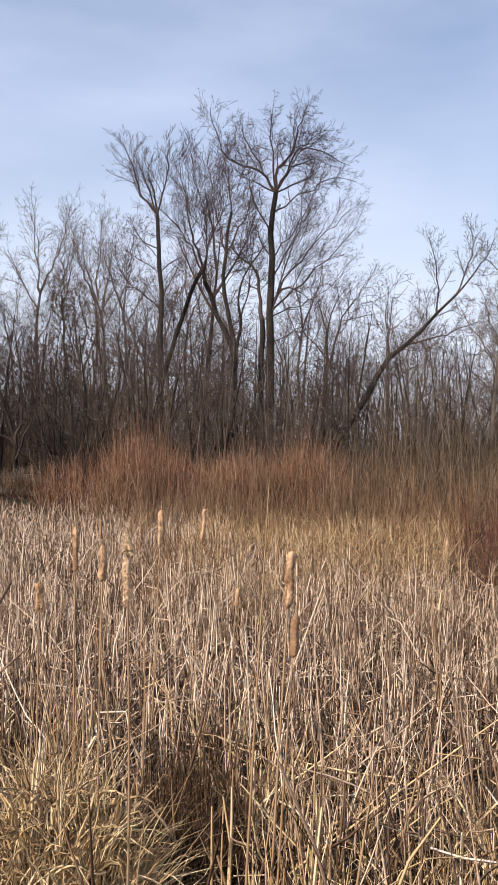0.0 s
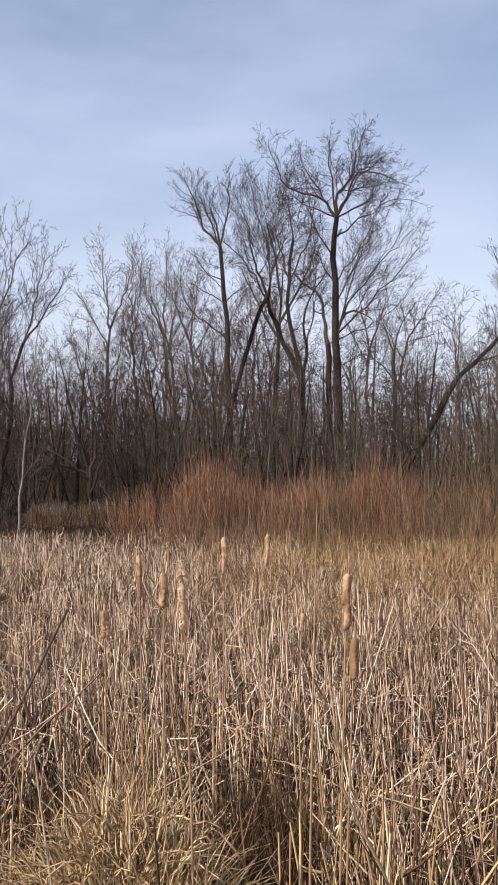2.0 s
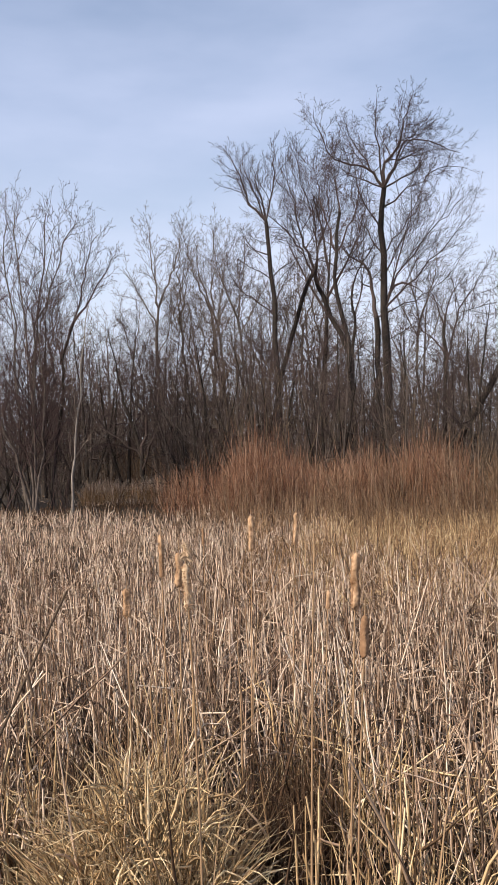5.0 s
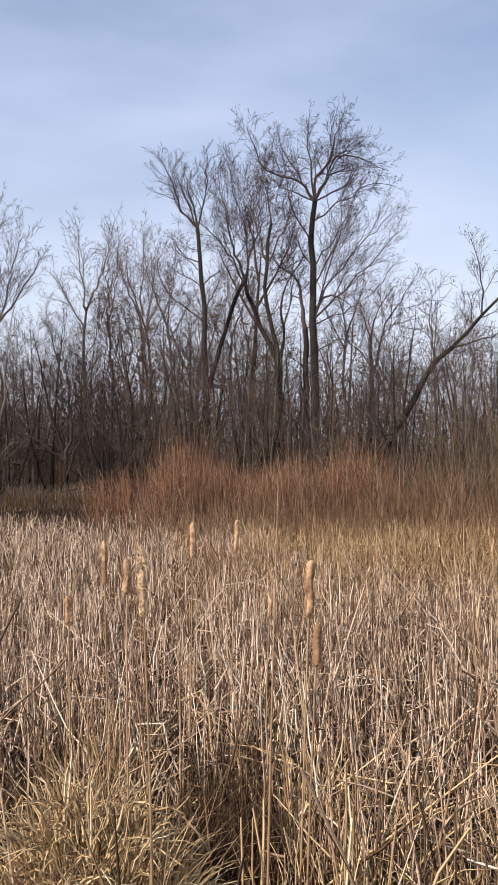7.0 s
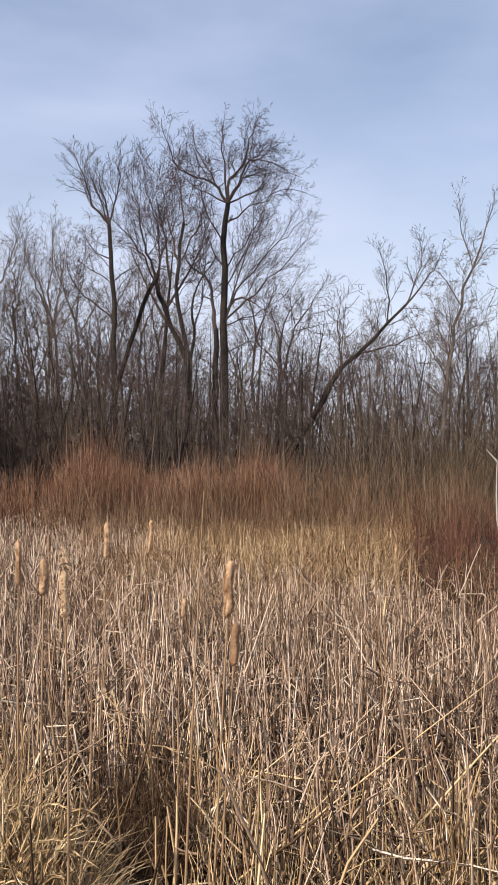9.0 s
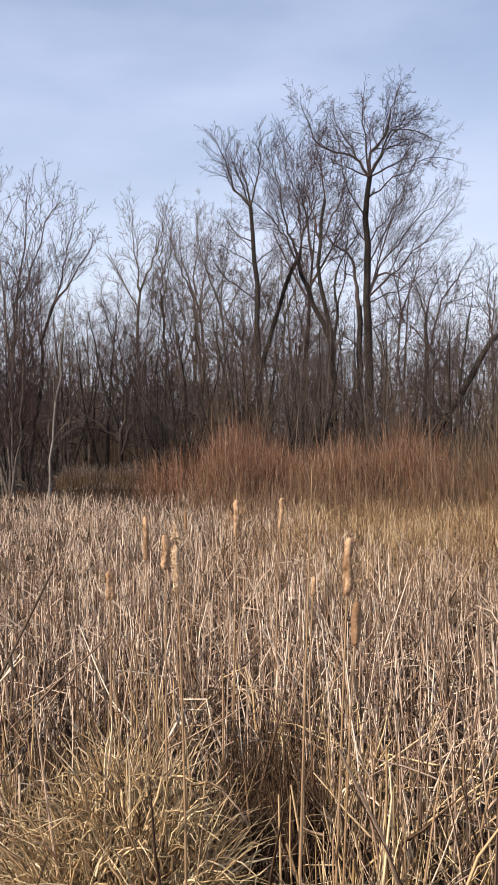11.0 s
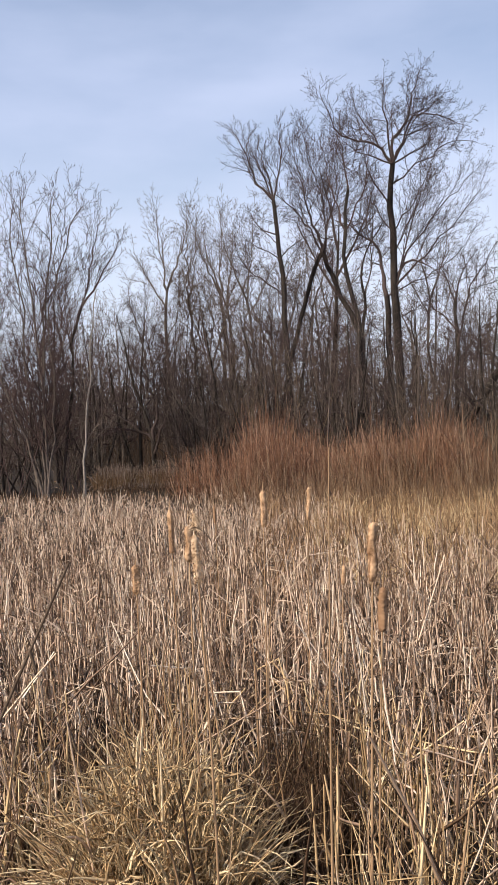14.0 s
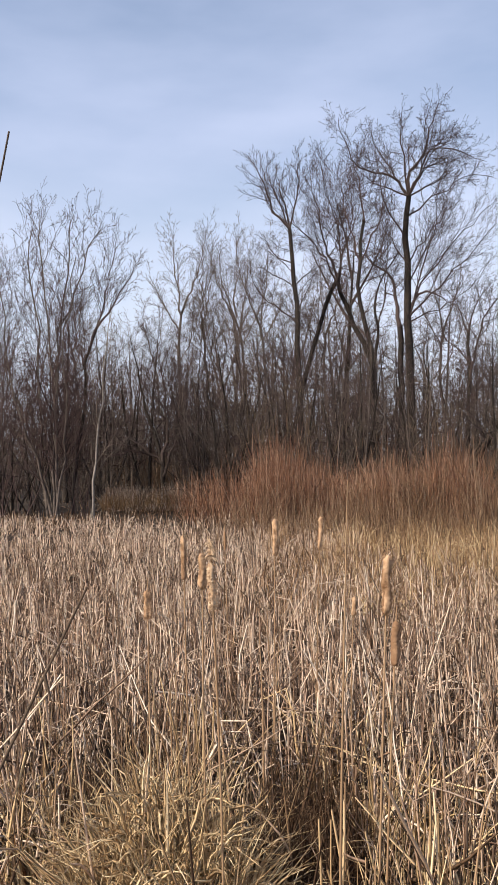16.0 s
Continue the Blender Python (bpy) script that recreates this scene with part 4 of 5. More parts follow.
BUSHY = Habit(kids=(12, 8, 4), away=(54, 52, 50), ratio=(0.44, 0.55, 0.55), rise=0.01, wander=0.2, first=0.12, least=0.0058, thin=0.6)

CROOKED = Habit(kids=(3, 20, 12, 6), away=(50, 50, 48, 48), ratio=(0.10, 0.38, 0.48, 0.5), rise=0.05, wander=0.26, least=0.0050, thin=0.5, first=0.22, fine=True)
SWEEP = Habit(kids=(6, 19, 12, 5), away=(46, 38, 40, 44), ratio=(0.14, 0.41, 0.48, 0.5), rise=0.10, wander=0.17, least=0.0050, thin=0.5, first=0.2, fine=True)
REACH = Habit(kids=(5, 15, 10, 6), away=(40, 30, 36, 44), ratio=(0.2, 0.36, 0.48, 0.5), rise=0.05, wander=0.14, least=0.0040, thin=0.42, first=0.2, fine=True)
TWIGGY = Habit(kids=(16, 18, 12, 5), away=(52, 46, 46, 48), ratio=(0.2, 0.45, 0.48, 0.5), rise=0.06, wander=0.2, least=0.0050, thin=0.5, first=0.3, fine=True)

led_tree(0.74, 28, 101, ((0.20, 0.085, ((0.0, -0.1), (0.0, 2.4), (0.0, 5.1), (0.0, 7.2), (0.0, 9.0), (0.1, 10.4))), (0.12, 0.09, ((-0.32, -0.1), (-0.3, 2.4), (-0.28, 4.4), (-0.25, 6.0)))), (
    (0.066, 0.3, ((0.1, 10.4), (0.2, 11.2), (0.6, 11.7), (0.9, 12.8), (1.3, 13.8)), CROOKED),
    (0.047, -0.4, ((0.3, 11.3), (0.9, 11.8), (1.7, 11.7), (2.6, 11.3)), CROOKED),
    (0.055, -0.5, ((0.0, 10.5), (-0.4, 11.1), (-1.2, 11.3), (-1.7, 11.7), (-2.05, 12.5), (-2.2, 13.1)), CROOKED),
    (0.043, 0.8, ((0.1, 10.4), (-0.2, 10.9), (-0.7, 12.0), (-1.05, 12.6), (-1.15, 13.3)), CROOKED),
    (0.043, -0.7, ((0.1, 10.5), (-0.1, 12.0), (-0.05, 13.1)), CROOKED),
    (0.035, 0.9, ((0.2, 11.0), (0.9, 11.9), (1.5, 12.4), (2.1, 12.9)), CROOKED),
    (0.035, 0.5, ((0.0, 9.6), (1.1, 10.5), (2.0, 11.0), (3.0, 11.0)), CROOKED),
    (0.034, 0.7, ((0.1, 10.2), (0.7, 10.7), (1.3, 11.2), (1.9, 12.2)), CROOKED),
    (0.034, -0.8, ((0.1, 10.3), (-0.5, 10.6), (-1.0, 10.7), (-1.5, 11.1)), CROOKED),
    (0.03, 0.8, ((0.0, 8.4), (0.6, 8.9), (1.4, 10.0), (1.9, 10.4)), REACH),
    (0.03, -0.7, ((0.0, 8.2), (-0.5, 8.9), (-0.9, 9.7), (-1.0, 10.4)), CROOKED),
    (0.028, 0.6, ((0.0, 4.8), (0.7, 5.6), (1.4, 6.0)), TWIGGY),
    (0.028, -0.6, ((0.0, 4.2), (-0.6, 4.8), (-1.2, 5.1)), TWIGGY),
    (0.035, -0.9, ((0.0, 9.0), (-0.6, 9.9), (-0.8, 10.7), (-0.9, 11.6)), CROOKED),
    (0.043, 0.5, ((0.0, 6.4), (0.5, 7.4), (1.6, 8.8), (2.8, 10.1)), REACH),
    (0.043, -0.6, ((0.0, 6.1), (0.6, 6.8), (2.0, 8.2), (2.9, 9.1)), REACH),
    (0.031, 0.9, ((0.0, 7.0), (0.5, 8.3), (0.9, 9.2), (1.1, 10.5)), REACH),
    (0.035, -0.8, ((0.0, 6.4), (1.0, 9.3), (1.7, 10.8)), REACH),
    (0.027, 0.8, ((0.0, 5.8), (1.8, 7.0), (2.8, 8.1)), REACH),
    (0.081, -0.3, ((0.0, 6.3), (0.4, 7.0), (0.9, 7.0), (1.3, 6.6)), Habit(kids=(2, 4, 3, 2), away=(50, 50, 44, 46), ratio=(0.1, 0.3, 0.45, 0.5), wander=0.24, rise=0.06, first=0.35, fine=True)),
    (0.081, -0.4, ((-0.25, 5.9), (-0.5, 7.5), (-1.1, 8.1), (-1.7, 8.5), (-2.4, 8.6)), CROOKED)),
    CROOKED, BARK, TWIG_DARK, "tall bare cottonwood with a straight dark furrowed trunk")
led_tree(-2.88, 27.5, 102, ((0.13, 0.065, ((0.0, -0.1), (0.0, 1.7), (-0.1, 3.8), (-0.1, 6.1), (-0.2, 8.3), (-0.3, 9.4))),), (
    (0.051, -0.5, ((-0.3, 9.4), (-0.8, 10.0), (-1.1, 10.9), (-1.4, 11.5), (-1.6, 11.9)), SWEEP),
    (0.039, 0.6, ((-0.3, 9.3), (-0.5, 10.6), (-0.7, 11.2), (-0.8, 11.8)), SWEEP),
    (0.035, -0.6, ((-0.3, 9.2), (0.0, 10.4), (0.1, 11.2), (0.1, 11.9)), SWEEP),
    (0.035, 0.7, ((-0.5, 9.7), (-1.0, 11.2), (-1.2, 11.9)), SWEEP),
    (0.031, -0.7, ((-0.1, 6.2), (-1.0, 6.9), (-1.5, 7.5), (-1.6, 8.4)), TWIGGY),
    (0.027, 0.6, ((-0.2, 8.2), (-0.9, 8.7), (-1.3, 9.5)), TWIGGY)),
    TWIGGY, BARK, TWIG_DARK, "tall bare tree whose crown sweeps over to one side")
led_tree(-0.51, 29, 103, ((0.13, 0.07, ((0.0, -0.1), (0.0, 2.4), (0.0, 4.7), (-0.6, 6.3), (-1.0, 7.4), (-1.2, 8.0))), (0.075, 0.010, ((0.05, 4.4), (0.2, 6.2), (0.1, 6.9), (0.3, 7.8), (0.8, 8.5), (1.0, 9.1)))), (
    (0.055, 0.5, ((-1.2, 8.0), (-1.7, 9.5), (-1.9, 10.6), (-2.0, 11.3), (-2.1, 12.0)), SWEEP),
    (0.039, -0.5, ((-1.0, 7.5), (-1.0, 8.7), (-1.2, 10.1), (-1.5, 11.0), (-1.6, 11.9)), SWEEP),
    (0.031, 0.6, ((0.2, 6.2), (0.5, 7.5), (0.6, 9.2), (0.4, 10.4)), SWEEP)),
    SWEEP, BARK, TWIG_DARK, "bare forked tree curving sideways in the wood")
led_tree(-3.1, 28.6, 104, ((0.11, 0.07, ((0.0, -0.1), (0.0, 3.0), (0.5, 5.4), (1.0, 6.9), (1.4, 7.8))),), (
    (0.039, 0.5, ((1.4, 7.8), (1.7, 8.9), (2.1, 9.9), (2.3, 11.0)), SWEEP),
    (0.039, -0.5, ((1.4, 7.8), (0.8, 9.0), (0.3, 9.5), (-0.6, 10.2)), SWEEP)),
    TWIGGY, BARK, TWIG_DARK, "slim bare tree crossing behind its neighbour")
led_tree(-0.51, 27.2, 105, ((0.12, 0.05, ((0.0, -0.1), (0.0, 2.8), (0.0, 5.1), (-0.3, 6.6), (-0.3, 8.0), (-0.1, 9.5))),), (
    (0.035, 0.4, ((-0.1, 9.4), (-0.3, 10.9), (-0.5, 11.9)), TWIGGY),
    (0.035, -0.5, ((-0.3, 8.2), (0.4, 9.4), (0.7, 10.8)), TWIGGY),
    (0.035, 0.6, ((-0.3, 7.8), (-0.6, 9.2), (-0.9, 10.6), (-1.0, 11.4)), TWIGGY)),
    TWIGGY, BARK, TWIG_PLUM, "bare tree with a dense reddish twiggy crown")
tree(-2.1, 32, 106, 10.4, 0.17, SLIM, BARK, TWIG_DARK, "dark bare tree standing deeper in the wood", lean=5, end=0.055, limbs=((7.0, -30, 6, 3.4, 10, 0.06), (7.6, 34, -6, 3.4, -10, 0.06), (8.6, -12, 6, 3.0, 4, 0.06)))
led_tree(2.41, 26, 107, ((0.075, 0.045, ((0.0, -0.1), (0.0, 2.0), (0.1, 3.9), (0.1, 5.4))),), (
    (0.045, -0.3, ((0.1, 4.0), (0.4, 5.2), (0.9, 6.2), (1.5, 7.1)), TWIGGY),
    (0.035, 0.4, ((0.1, 5.3), (-0.1, 6.1), (-0.3, 6.6)), TWIGGY),
    (0.035, -0.4, ((0.1, 5.4), (0.3, 6.1), (0.7, 6.7)), TWIGGY),
    (0.03, 0.5, ((0.1, 4.6), (-0.5, 5.2), (-0.9, 5.9)), TWIGGY),
    (0.03, 0.4, ((0.1, 3.4), (0.7, 4.2), (1.1, 5.2)), TWIGGY)),
    TWIGGY, BARK, TWIG_DARK, "small bare tree with a spreading crown")
led_tree(1.9, 24, 108, ((0.155, 0.034, ((0.0, -0.1), (0.5, 1.3), (1.6, 3.2), (2.3, 4.3), (3.3, 5.2), (4.2, 6.1))),), (
    (0.034, 0.3, ((4.2, 6.1), (5.1, 7.3), (5.3, 7.9)), CROOKED),
    (0.027, -0.4, ((3.7, 5.6), (3.6, 6.9), (3.3, 7.8)), SWEEP),
    (0.027, 0.4, ((4.3, 6.3), (4.8, 7.7), (4.6, 8.4)), SWEEP),
    (0.027, -0.4, ((1.6, 3.2), (1.0, 3.8), (0.7, 4.3)), CROOKED),
    (0.027, 0.5, ((2.3, 4.3), (2.2, 5.4), (2.3, 6.5)), SWEEP),
    (0.06, -0.3, ((1.0, 2.2), (0.5, 2.7), (0.0, 3.1), (-0.5, 3.6)), CROOKED),
    (0.035, -0.5, ((2.9, 4.9), (3.9, 5.0), (4.8, 5.4)), CROOKED)),
    TWIGGY, BARK, TWIG_DARK, "old bare tree leaning far over to one side")
led_tree(6.62, 22, 109, ((0.075, 0.026, ((0.0, -0.1), (0.1, 3.2), (0.3, 4.7), (0.6, 6.3), (1.0, 7.4))),), (
    (0.026, 0.3, ((1.0, 7.4), (1.3, 8.2), (1.5, 9.0)), REACH),
    (0.022, -0.4, ((0.5, 5.7), (0.0, 6.5), (-0.5, 6.8)), CROOKED),
    (0.022, 0.4, ((0.9, 7.1), (1.4, 7.5), (2.0, 7.4)), CROOKED),
    (0.022, -0.4, ((0.7, 6.7), (0.5, 7.8), (0.3, 8.8)), REACH),
    (0.022, 0.4, ((0.3, 4.7), (0.8, 5.2), (1.5, 5.5)), CROOKED),
    (0.022, 0.4, ((0.2, 4.2), (-0.5, 4.9), (-0.8, 5.6)), CROOKED)),
    TWIGGY, BARK_GREY, TWIG_GREY, "slender pale bare tree forking high up")
BUDDED = Habit(kids=(22, 11, 7, 2), away=(38, 40, 44, 46), ratio=(0.25, 0.46, 0.48, 0.4), rise=0.09, wander=0.16, first=0.12, least=0.0054, thin=0.5, fine=True)
MAPLE = led_tree(-9.53, 22, 110, (
    (0.05, 0.012, ((-0.1, -0.1), (-0.3, 1.9), (-0.3, 4.0), (-0.4, 6.1), (-0.6, 7.5), (-0.45, 8.4))),
    (0.055, 0.012, ((-0.05, -0.1), (0.0, 2.9), (0.3, 5.7), (0.6, 7.6), (0.6, 8.6))),
    (0.05, 0.012, ((0.2, -0.1), (0.3, 1.9), (0.2, 4.5), (0.0, 6.3), (-0.1, 8.0), (-0.1, 8.5))),
    (0.045, 0.012, ((0.1, -0.1), (-0.2, 1.2), (-0.8, 2.9), (-1.1, 4.1), (-1.2, 5.8), (-1.4, 7.6))),
    (0.045, 0.012, ((0.1, -0.1), (0.2, 3.0), (0.3, 5.4), (0.8, 6.5), (1.2, 7.7), (1.5, 8.3))),
    (0.04, 0.012, ((0.2, -0.1), (0.6, 2.8), (0.5, 4.9), (0.8, 6.0), (1.0, 7.4))),
    (0.04, 0.012, ((0.0, -0.1), (-0.5, 2.0), (-1.3, 4.0), (-1.8, 6.2), (-1.9, 7.6)))), (),
    BUDDED, BARK_GREY, TWIG_PLUM, "many-stemmed bare maple with fine reddish buds")
tree(-11.6, 23, 112, 7.8, 0.052, CLUMP, BARK_GREY, TWIG_PLUM, "many-stemmed bare maple at the reed edge", lean=-4, bend=10, end=0.05, spread=0.45, stems=(
    (7.4, 11, 4, 0.042, -10), (7.3, -15, -6, 0.042, 14), (6.8, 17, 6, 0.036, -14), (7.0, 5, -10, 0.034, -6), (6.6, -23, 8, 0.034, 20)))
led_tree(-8.13, 21.6, 111, ((0.042, 0.012, ((0.0, -0.1), (0.1, 1.6), (0.3, 3.3), (0.5, 4.8), (0.6, 5.8))),), (
    (0.022, 0.2, ((0.2, 2.8), (0.0, 3.9), (-0.1, 4.8)), BUDDED), (0.012, -0.2, ((0.1, 1.7), (0.5, 2.0), (0.8, 2.1)), BUDDED)),
    BUDDED, BIRCHY, TWIG_GREY, "slim bare tree with a pale trunk at the reed edge")
led_tree(-9.11, 22.3, 113, ((0.055, 0.036, ((0.0, -0.1), (0.3, 2.1), (0.6, 3.7), (0.5, 4.4), (0.9, 5.5))),), (
    (0.037, 0.3, ((0.9, 5.5), (1.4, 6.2), (1.9, 7.0), (2.1, 7.4)), SWEEP), (0.032, -0.3, ((0.6, 4.8), (1.1, 6.2), (1.4, 7.0), (1.7, 7.9)), SWEEP), (0.025, 0.3, ((0.5, 4.3), (0.2, 5.4), (0.4, 6.6)), SWEEP)),
    BUDDED, BARK, TWIG_PLUM, "slim bare tree bending over towards the clearing")
led_tree(-7.93, 28, 114, ((0.11, 0.010, ((0.0, -0.1), (-0.1, 1.5), (-0.5, 3.0), (-0.9, 4.4), (-1.2, 6.1))),), (
    (0.07, 0.4, ((-0.1, 1.4), (0.1, 2.9), (-0.1, 4.4), (-0.4, 6.1)), TWIGGY), (0.06, -0.5, ((-0.2, 1.7), (-1.0, 2.3), (-1.7, 3.0), (-2.2, 4.0)), TWIGGY),
    (0.06, 0.6, ((-0.15, 1.6), (-0.4, 3.5), (-0.2, 5.2)), TWIGGY), (0.055, -0.4, ((0.0, 1.2), (0.7, 2.9), (1.0, 4.5)), TWIGGY)),
    TWIGGY, BARK, TWIG_DARK, "dark bare tree forking low beside the clearing")
SPARSE = Habit(kids=(12, 13, 9, 4), away=(42, 34, 40, 44), ratio=(0.2, 0.42, 0.48, 0.5), rise=0.06, wander=0.16, first=0.2, least=0.0062, thin=0.45)
GREY_TREE = led_tree(-8.6, 33, 115, ((0.09, 0.045, ((0.0, -0.1), (0.1, 3.1), (-0.1, 5.5), (0.0, 7.0), (0.3, 8.2))),), (
    (0.045, 0.4, ((0.3, 8.2), (0.8, 9.6), (1.1, 11.4)), SPARSE), (0.04, -0.4, ((0.0, 6.9), (-0.7, 8.2), (-1.2, 9.3)), SPARSE), (0.045, 0.5, ((0.15, 7.6), (-0.2, 9.4), (-0.4, 11.4)), SPARSE), (0.035, -0.5, ((0.0, 5.6), (0.8, 7.4), (1.3, 8.9)), SPARSE)),
    SPARSE, BARK_GREY, TWIG_GREY, "pale grey bare tree with upright limbs in the wood")

# ---- the wood behind ----
for i, (x, y, h, a) in enumerate(((-6.4, 33.5, 8.2, -8), (-4.7, 33.5, 8.8, 7))):
    tree(x, y, 120 + i, h, 0.12, SPRAY, BARK_GREY, TWIG_GREY, "pale grey bare tree in the wood", lean=a, end=0.05, limbs=((h * 0.5, -26, 8, h * 0.45, 14, 0.05), (h * 0.55, 24, -8, h * 0.42, -12, 0.05)))
for i, (x, y, h, a) in enumerate(((-12.6, 30, 7.6, 3), (9.2, 27, 6.8, -2), (-14.6, 27, 8.4, 1))):
    tree(x, y, 130 + i, h, 0.11, SPRAY, BARK, TWIG_PLUM, "dark bare tree in the wood", lean=a, end=0.05)
POLES = [tree(x, y, 150 + i, h, 0.033, Habit(kids=(12, 6, 3), away=(30, 36, 40), ratio=(0.18, 0.4, 0.5), first=0.35, wander=0.1, rise=0.1), BARK_GREY, TWIG_GREY, "thin grey young bare tree", lean=a, end=0.055, name="sapling") for i, (x, y, h, a) in enumerate(((-0.75, 23.5, 5.4, 3), (-4.1, 25, 6.2, -5), (1.5, 24.5, 5.0, 8), (4.4, 20, 4.9, -4)))]
BUSHES = [tree(x, y, 140 + i, h, 0.035, BUSHY, BARK, BRUSH, "leafless tangled brush at the wood's edge", lean=a, end=0.05, name="brush_shrub", category="shrub", spread=0.35, stems=((h * 0.9, a - 22, 10, 0.03, 6), (h * 0.95, a + 18, -12, 0.03, -6), (h * 0.8, a + 32, 8, 0.024, 10), (h * 0.8, a - 36, -8, 0.024, -12), (h * 0.7, a + 4, 30, 0.024, 0))) for i, (x, y, h, a) in enumerate(((-5.2, 24.6, 4.4, -6), (-3.6, 25.6, 3.8, 8), (3.4, 23.5, 3.8, 0), (6.2, 21.5, 4.4, 4)))]
def upright(x, y, seed, h, lean, mat, label):
    """A tall shrub of thin upright stems."""
    more = tuple((h * f, b, c, 0.018, -b * 0.5) for f, b, c in ((0.9, -16, 8), (0.8, 20, -10), (0.95, 6, 14), (0.7, -32, -8), (0.75, 34, 4), (0.85, -4, -18), (0.6, 12, 24)))
    return tree(x, y, seed, h, 0.02, UPRIGHT, mat, mat, label, lean=lean, end=0.05, name="brush_shrub", category="shrub", spread=0.45, stems=more)


UPRIGHTS = [upright(x, y, 170 + i, h, a, BRUSH_OLIVE, "tall olive-brown leafless brush with thin upright stems") for i, (x, y, h, a) in enumerate(((4.2, 19.5, 4.3, 2), (5.8, 18.6, 3.7, -3), (7.4, 19.4, 4.6, 3)))]
PLUMS = [upright(x, y, 180 + i, h, a, TWIG_PLUM, "tall reddish-brown leafless brush with thin upright stems") for i, (x, y, h, a) in enumerate(((-10.6, 21.6, 4.8, 2), (-12.4, 22.0, 5.2, -3)))]
THICKETS = [upright(x, y, 185 + i, h, a, BRUSH, "tall grey-brown leafless brush with thin crossing stems") for i, (x, y, h, a) in enumerate(((-1.6, 23.6, 4.2, 4), (5.2, 24.5, 4.6, -4)))]
FAR_TREES = [tree(x, y, 190 + i, h, 0.12, FAR, BARK_GREY if i else BARK, TWIG_GREY if i else TWIG_PLUM, "bare tree far back in the wood", lean=a, end=0.05) for i, (x, y, h, a) in enumerate(((-16, 40, 9.5, 2), (-2.5, 42, 10.5, -2), (6.5, 38, 9.0, 3)))]
FAR_BRUSH = [tree(x, y, 195 + i, h, 0.04, Habit(kids=(10, 5, 2), away=(50, 50, 46), ratio=(0.42, 0.55, 0.5), rise=0.08, first=0.08, least=0.009, thin=0.6), BRUSH, BRUSH, "dark leafless brush deep in the wood", lean=a, end=0.05, name="brush_shrub", category="shrub", spread=0.6, stems=((h * 0.9, -16, 8, 0.035, 6), (h * 0.9, 18, -8, 0.035, -6), (h * 0.7, -34, -8, 0.03, -6), (h * 0.7, 34, 8, 0.03, 6))) for i, (x, y, h, a) in enumerate(((-18, 34, 5.4, 2), (9, 33, 5.0, -2)))]
TANGLE = Habit(kids=(11, 9, 6), away=(62, 58, 54), ratio=(0.46, 0.5, 0.5), rise=0.015, wander=0.26, first=0.2, least=0.0056, thin=0.5)
TANGLES = [tree(x, y, 160 + i, h, 0.055, TANGLE, BARK, m, "low bare tree with a tangle of fine twigs", lean=a, end=0.06, stems=((h * 0.9, a + 24, 8, 0.04, -16), (h * 0.85, a - 26, -8, 0.04, 14))) for i, (x, y, h, a, m) in enumerate(((3.6, 25.2, 4.6, 4, TWIG_PLUM), (-1.6, 25.4, 4.4, -5, TWIG_DARK)))]
DEEP = Habit(kids=(11, 8, 4), away=(54, 54, 52), ratio=(0.44, 0.5, 0.5), rise=0.03, wander=0.22, first=0.15, least=0.0085, thin=0.5)
DEEPS = [tree(x, y, 164 + i, h, 0.07, DEEP, BARK_GREY, m, "bare twiggy tree standing deep in the wood", lean=a, end=0.06, stems=((h * 0.9, a + 18, 8, 0.05, -10), (h * 0.85, a - 20, -8, 0.05, 10))) for i, (x, y, h, a, m) in enumerate(((-5.5, 33.0, 6.4, 3, BRUSH), (4.6, 31.5, 5.8, -4, TWIG_DARK)))]
wood = random.Random(9)


def repeat(sources, x, y, low, high):
    m = pose(x, y, 0, 0, 0, wood.uniform(0, 360)) @ Matrix.Scale(wood.uniform(low, high), 4)
    o = copy_thing(wood.choice(sources), m)
    o.matrix_basis = m
    return o


def row(sources, n, x0, x1, y0, y1, low, high):
    """n copies spread evenly along x, at chance depths."""
    for i in range(n):
        x, y = x0 + (i + wood.random()) * (x1 - x0) / n, wood.uniform(y0, y1)
        if not clearing(x, y):
            repeat(sources, x, y, low, high)


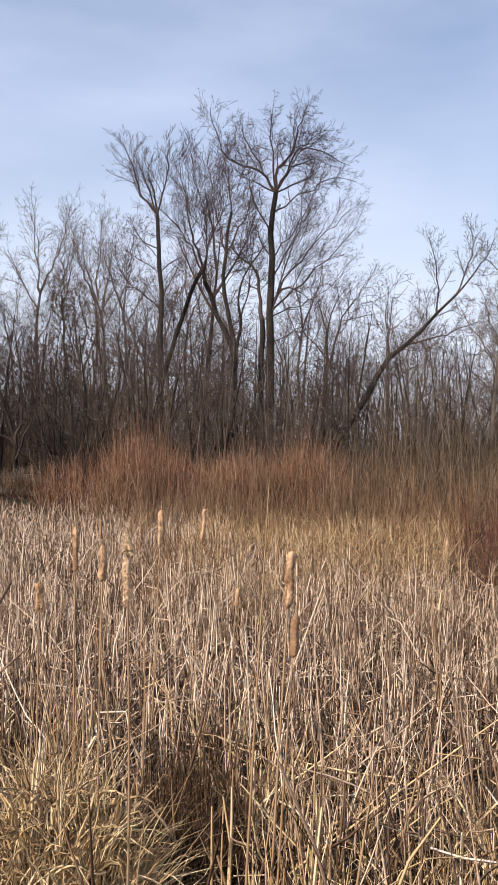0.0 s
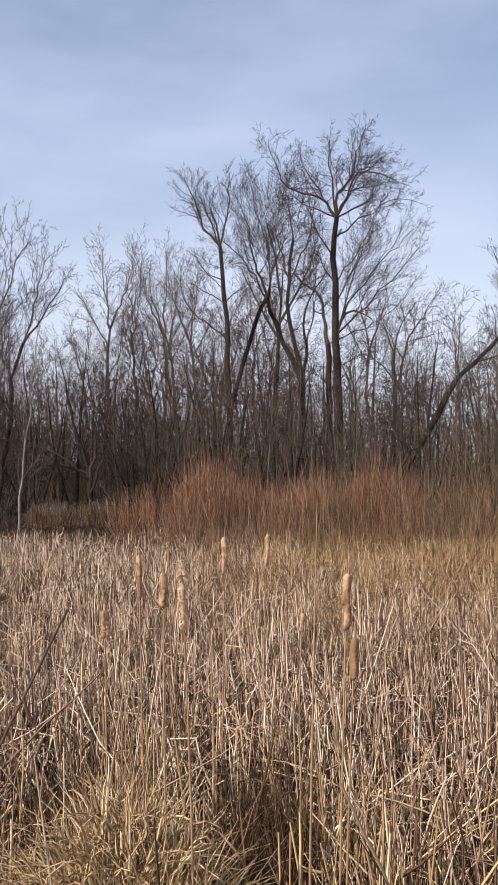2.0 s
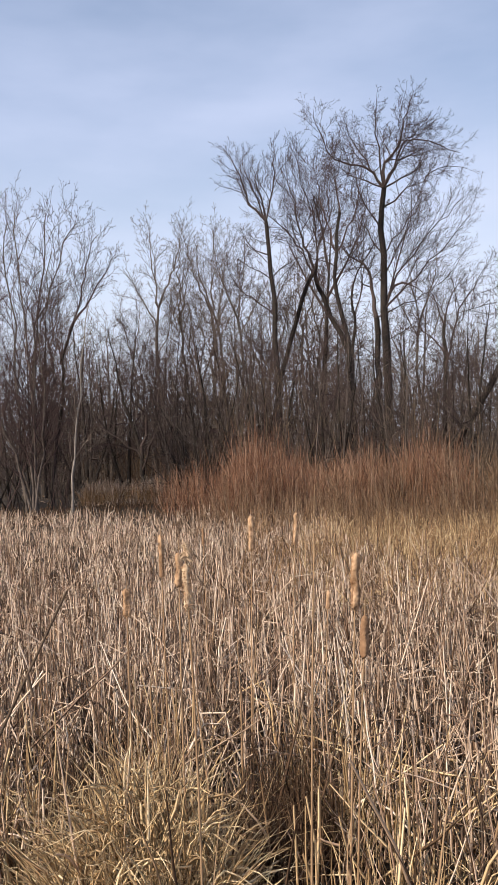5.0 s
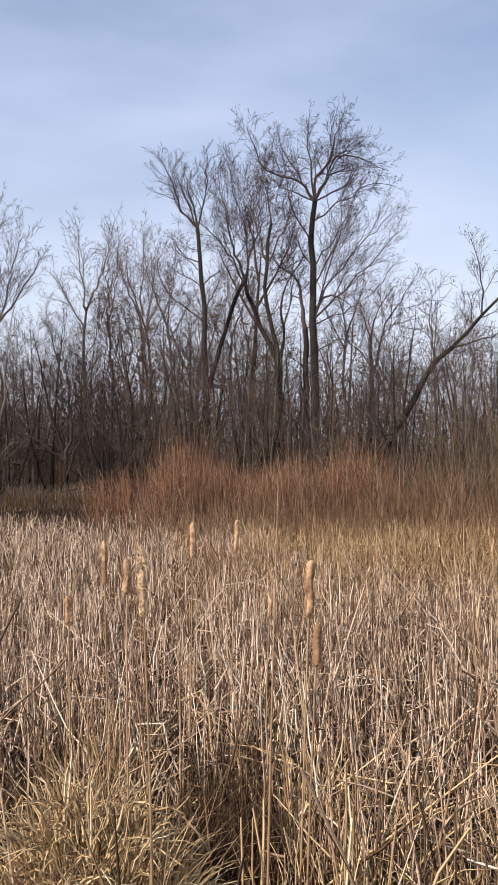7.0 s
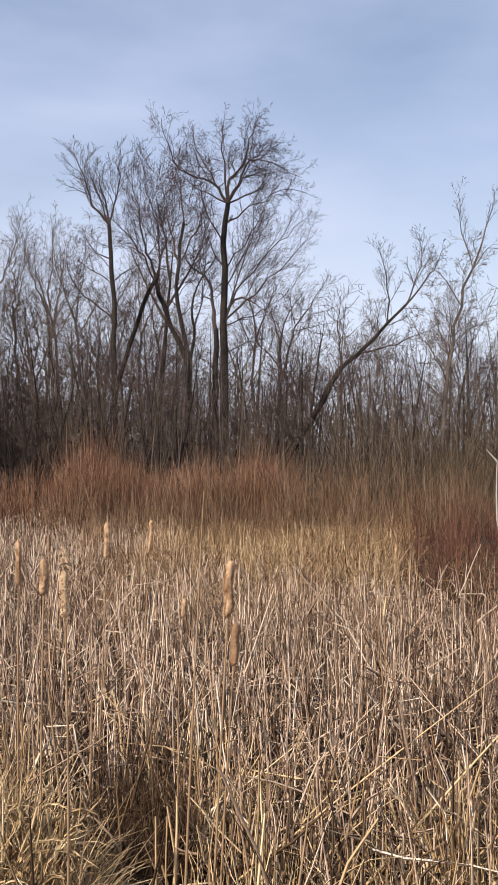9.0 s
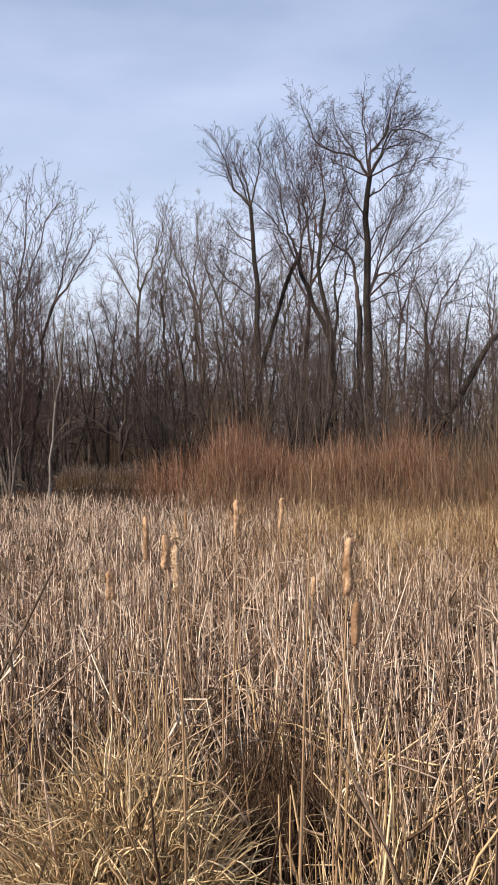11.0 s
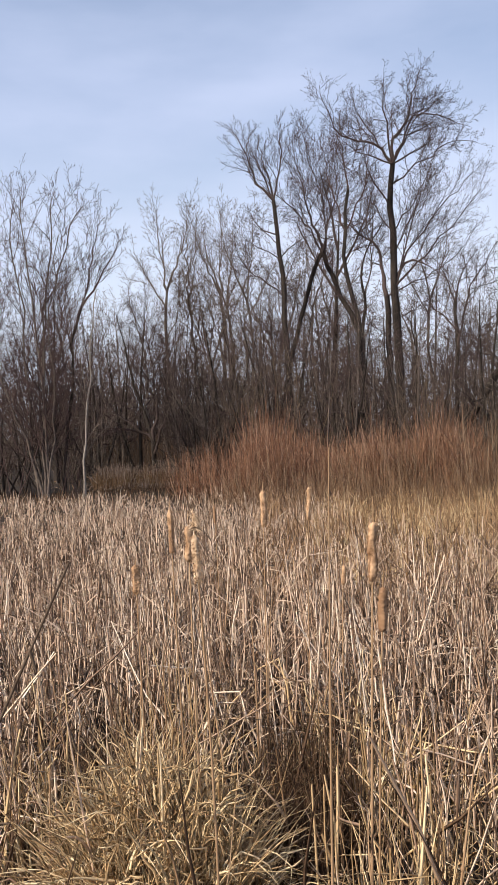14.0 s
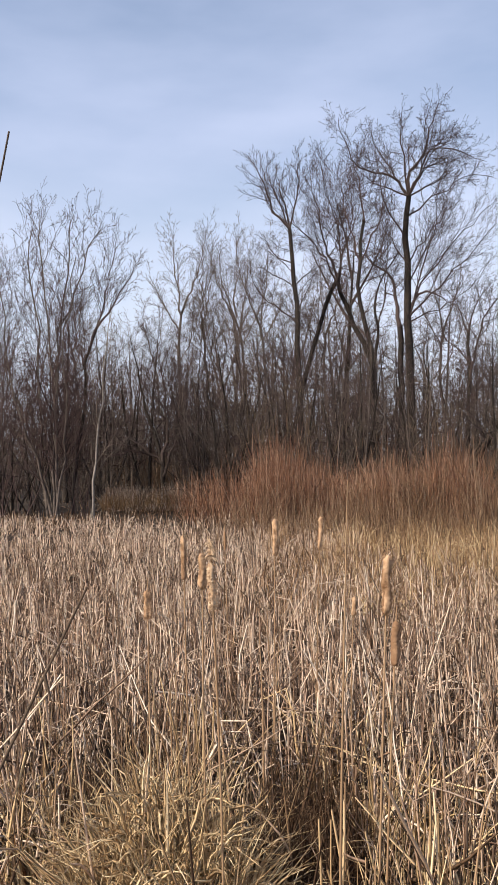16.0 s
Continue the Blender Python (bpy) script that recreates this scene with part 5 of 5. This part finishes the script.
row(FAR_TREES, 10, -34, 6, 36, 54, 0.6, 0.85)
row(FAR_TREES, 3, -13, -5, 31, 36, 0.65, 0.85)
row(FAR_TREES, 5, -5, 3, 31, 36, 0.6, 0.8)
row(FAR_TREES, 8, 0, 24, 29, 46, 0.55, 0.85)
row(FAR_BRUSH, 6, -19, -8, 33, 43, 0.9, 1.2)
row(THICKETS, 5, 4.5, 12, 22, 28, 1.2, 1.6)
row(FAR_BRUSH, 7, -26, -8, 30.5, 44, 0.8, 1.3)
row(FAR_BRUSH, 7, -8, 18, 30.5, 44, 0.4, 0.7)
row(BUSHES, 6, -12, 3, 24.5, 28, 0.7, 1.0)
row(BUSHES, 6, -8.5, 0.5, 25, 31, 0.7, 1.0)
row(BUSHES, 5, 2.0, 11, 21.5, 26, 0.75, 1.1)
row(PLUMS, 5, -15.5, -8.4, 22.1, 23.2, 0.5, 0.85)
row(THICKETS, 9, -3.0, 10.5, 21.5, 27, 0.9, 1.3)
row(TANGLES, 30, 1.2, 11, 22, 28, 0.9, 1.45)
row(DEEPS, 7, -17, -8, 31, 40, 0.8, 1.1)
row(DEEPS, 19, -7.5, 2.5, 28.5, 37, 0.9, 1.35)
row(DEEPS, 12, 1, 15, 28, 38, 0.8, 1.2)
row(TANGLES, 32, -7.2, 1.6, 23.5, 31, 0.85, 1.4)
row([GREY_TREE], 6, -8.0, -2.5, 29.5, 36, 0.72, 0.98)
row([GREY_TREE], 4, -2.5, 3.0, 31, 36, 0.6, 0.85)
row([GREY_TREE], 6, 3.0, 11, 25.5, 32, 0.5, 0.72)
repeat([MAPLE], -13.9, 24.0, 0.8, 0.9)
row(TANGLES, 8, -13.8, -9.6, 22.2, 23.0, 0.75, 1.0)
row(TANGLES[:1], 12, -14.5, -8.2, 30.6, 35, 1.15, 1.6)
row(FAR_BRUSH, 7, -13.6, -8.4, 31, 34, 0.42, 0.62)
row([GREY_TREE], 4, -14.5, -8.6, 33, 38, 0.62, 0.85)
row(UPRIGHTS, 10, 2.8, 11, 18.0, 22.5, 0.5, 0.95)
row(UPRIGHTS, 5, -5.0, 2.0, 21.8, 25, 0.8, 1.1)
row(POLES, 34, -12, 10, 22.0, 31, 0.7, 1.2)
row(POLES, 14, 3.2, 10, 17.5, 24, 0.6, 1.0)
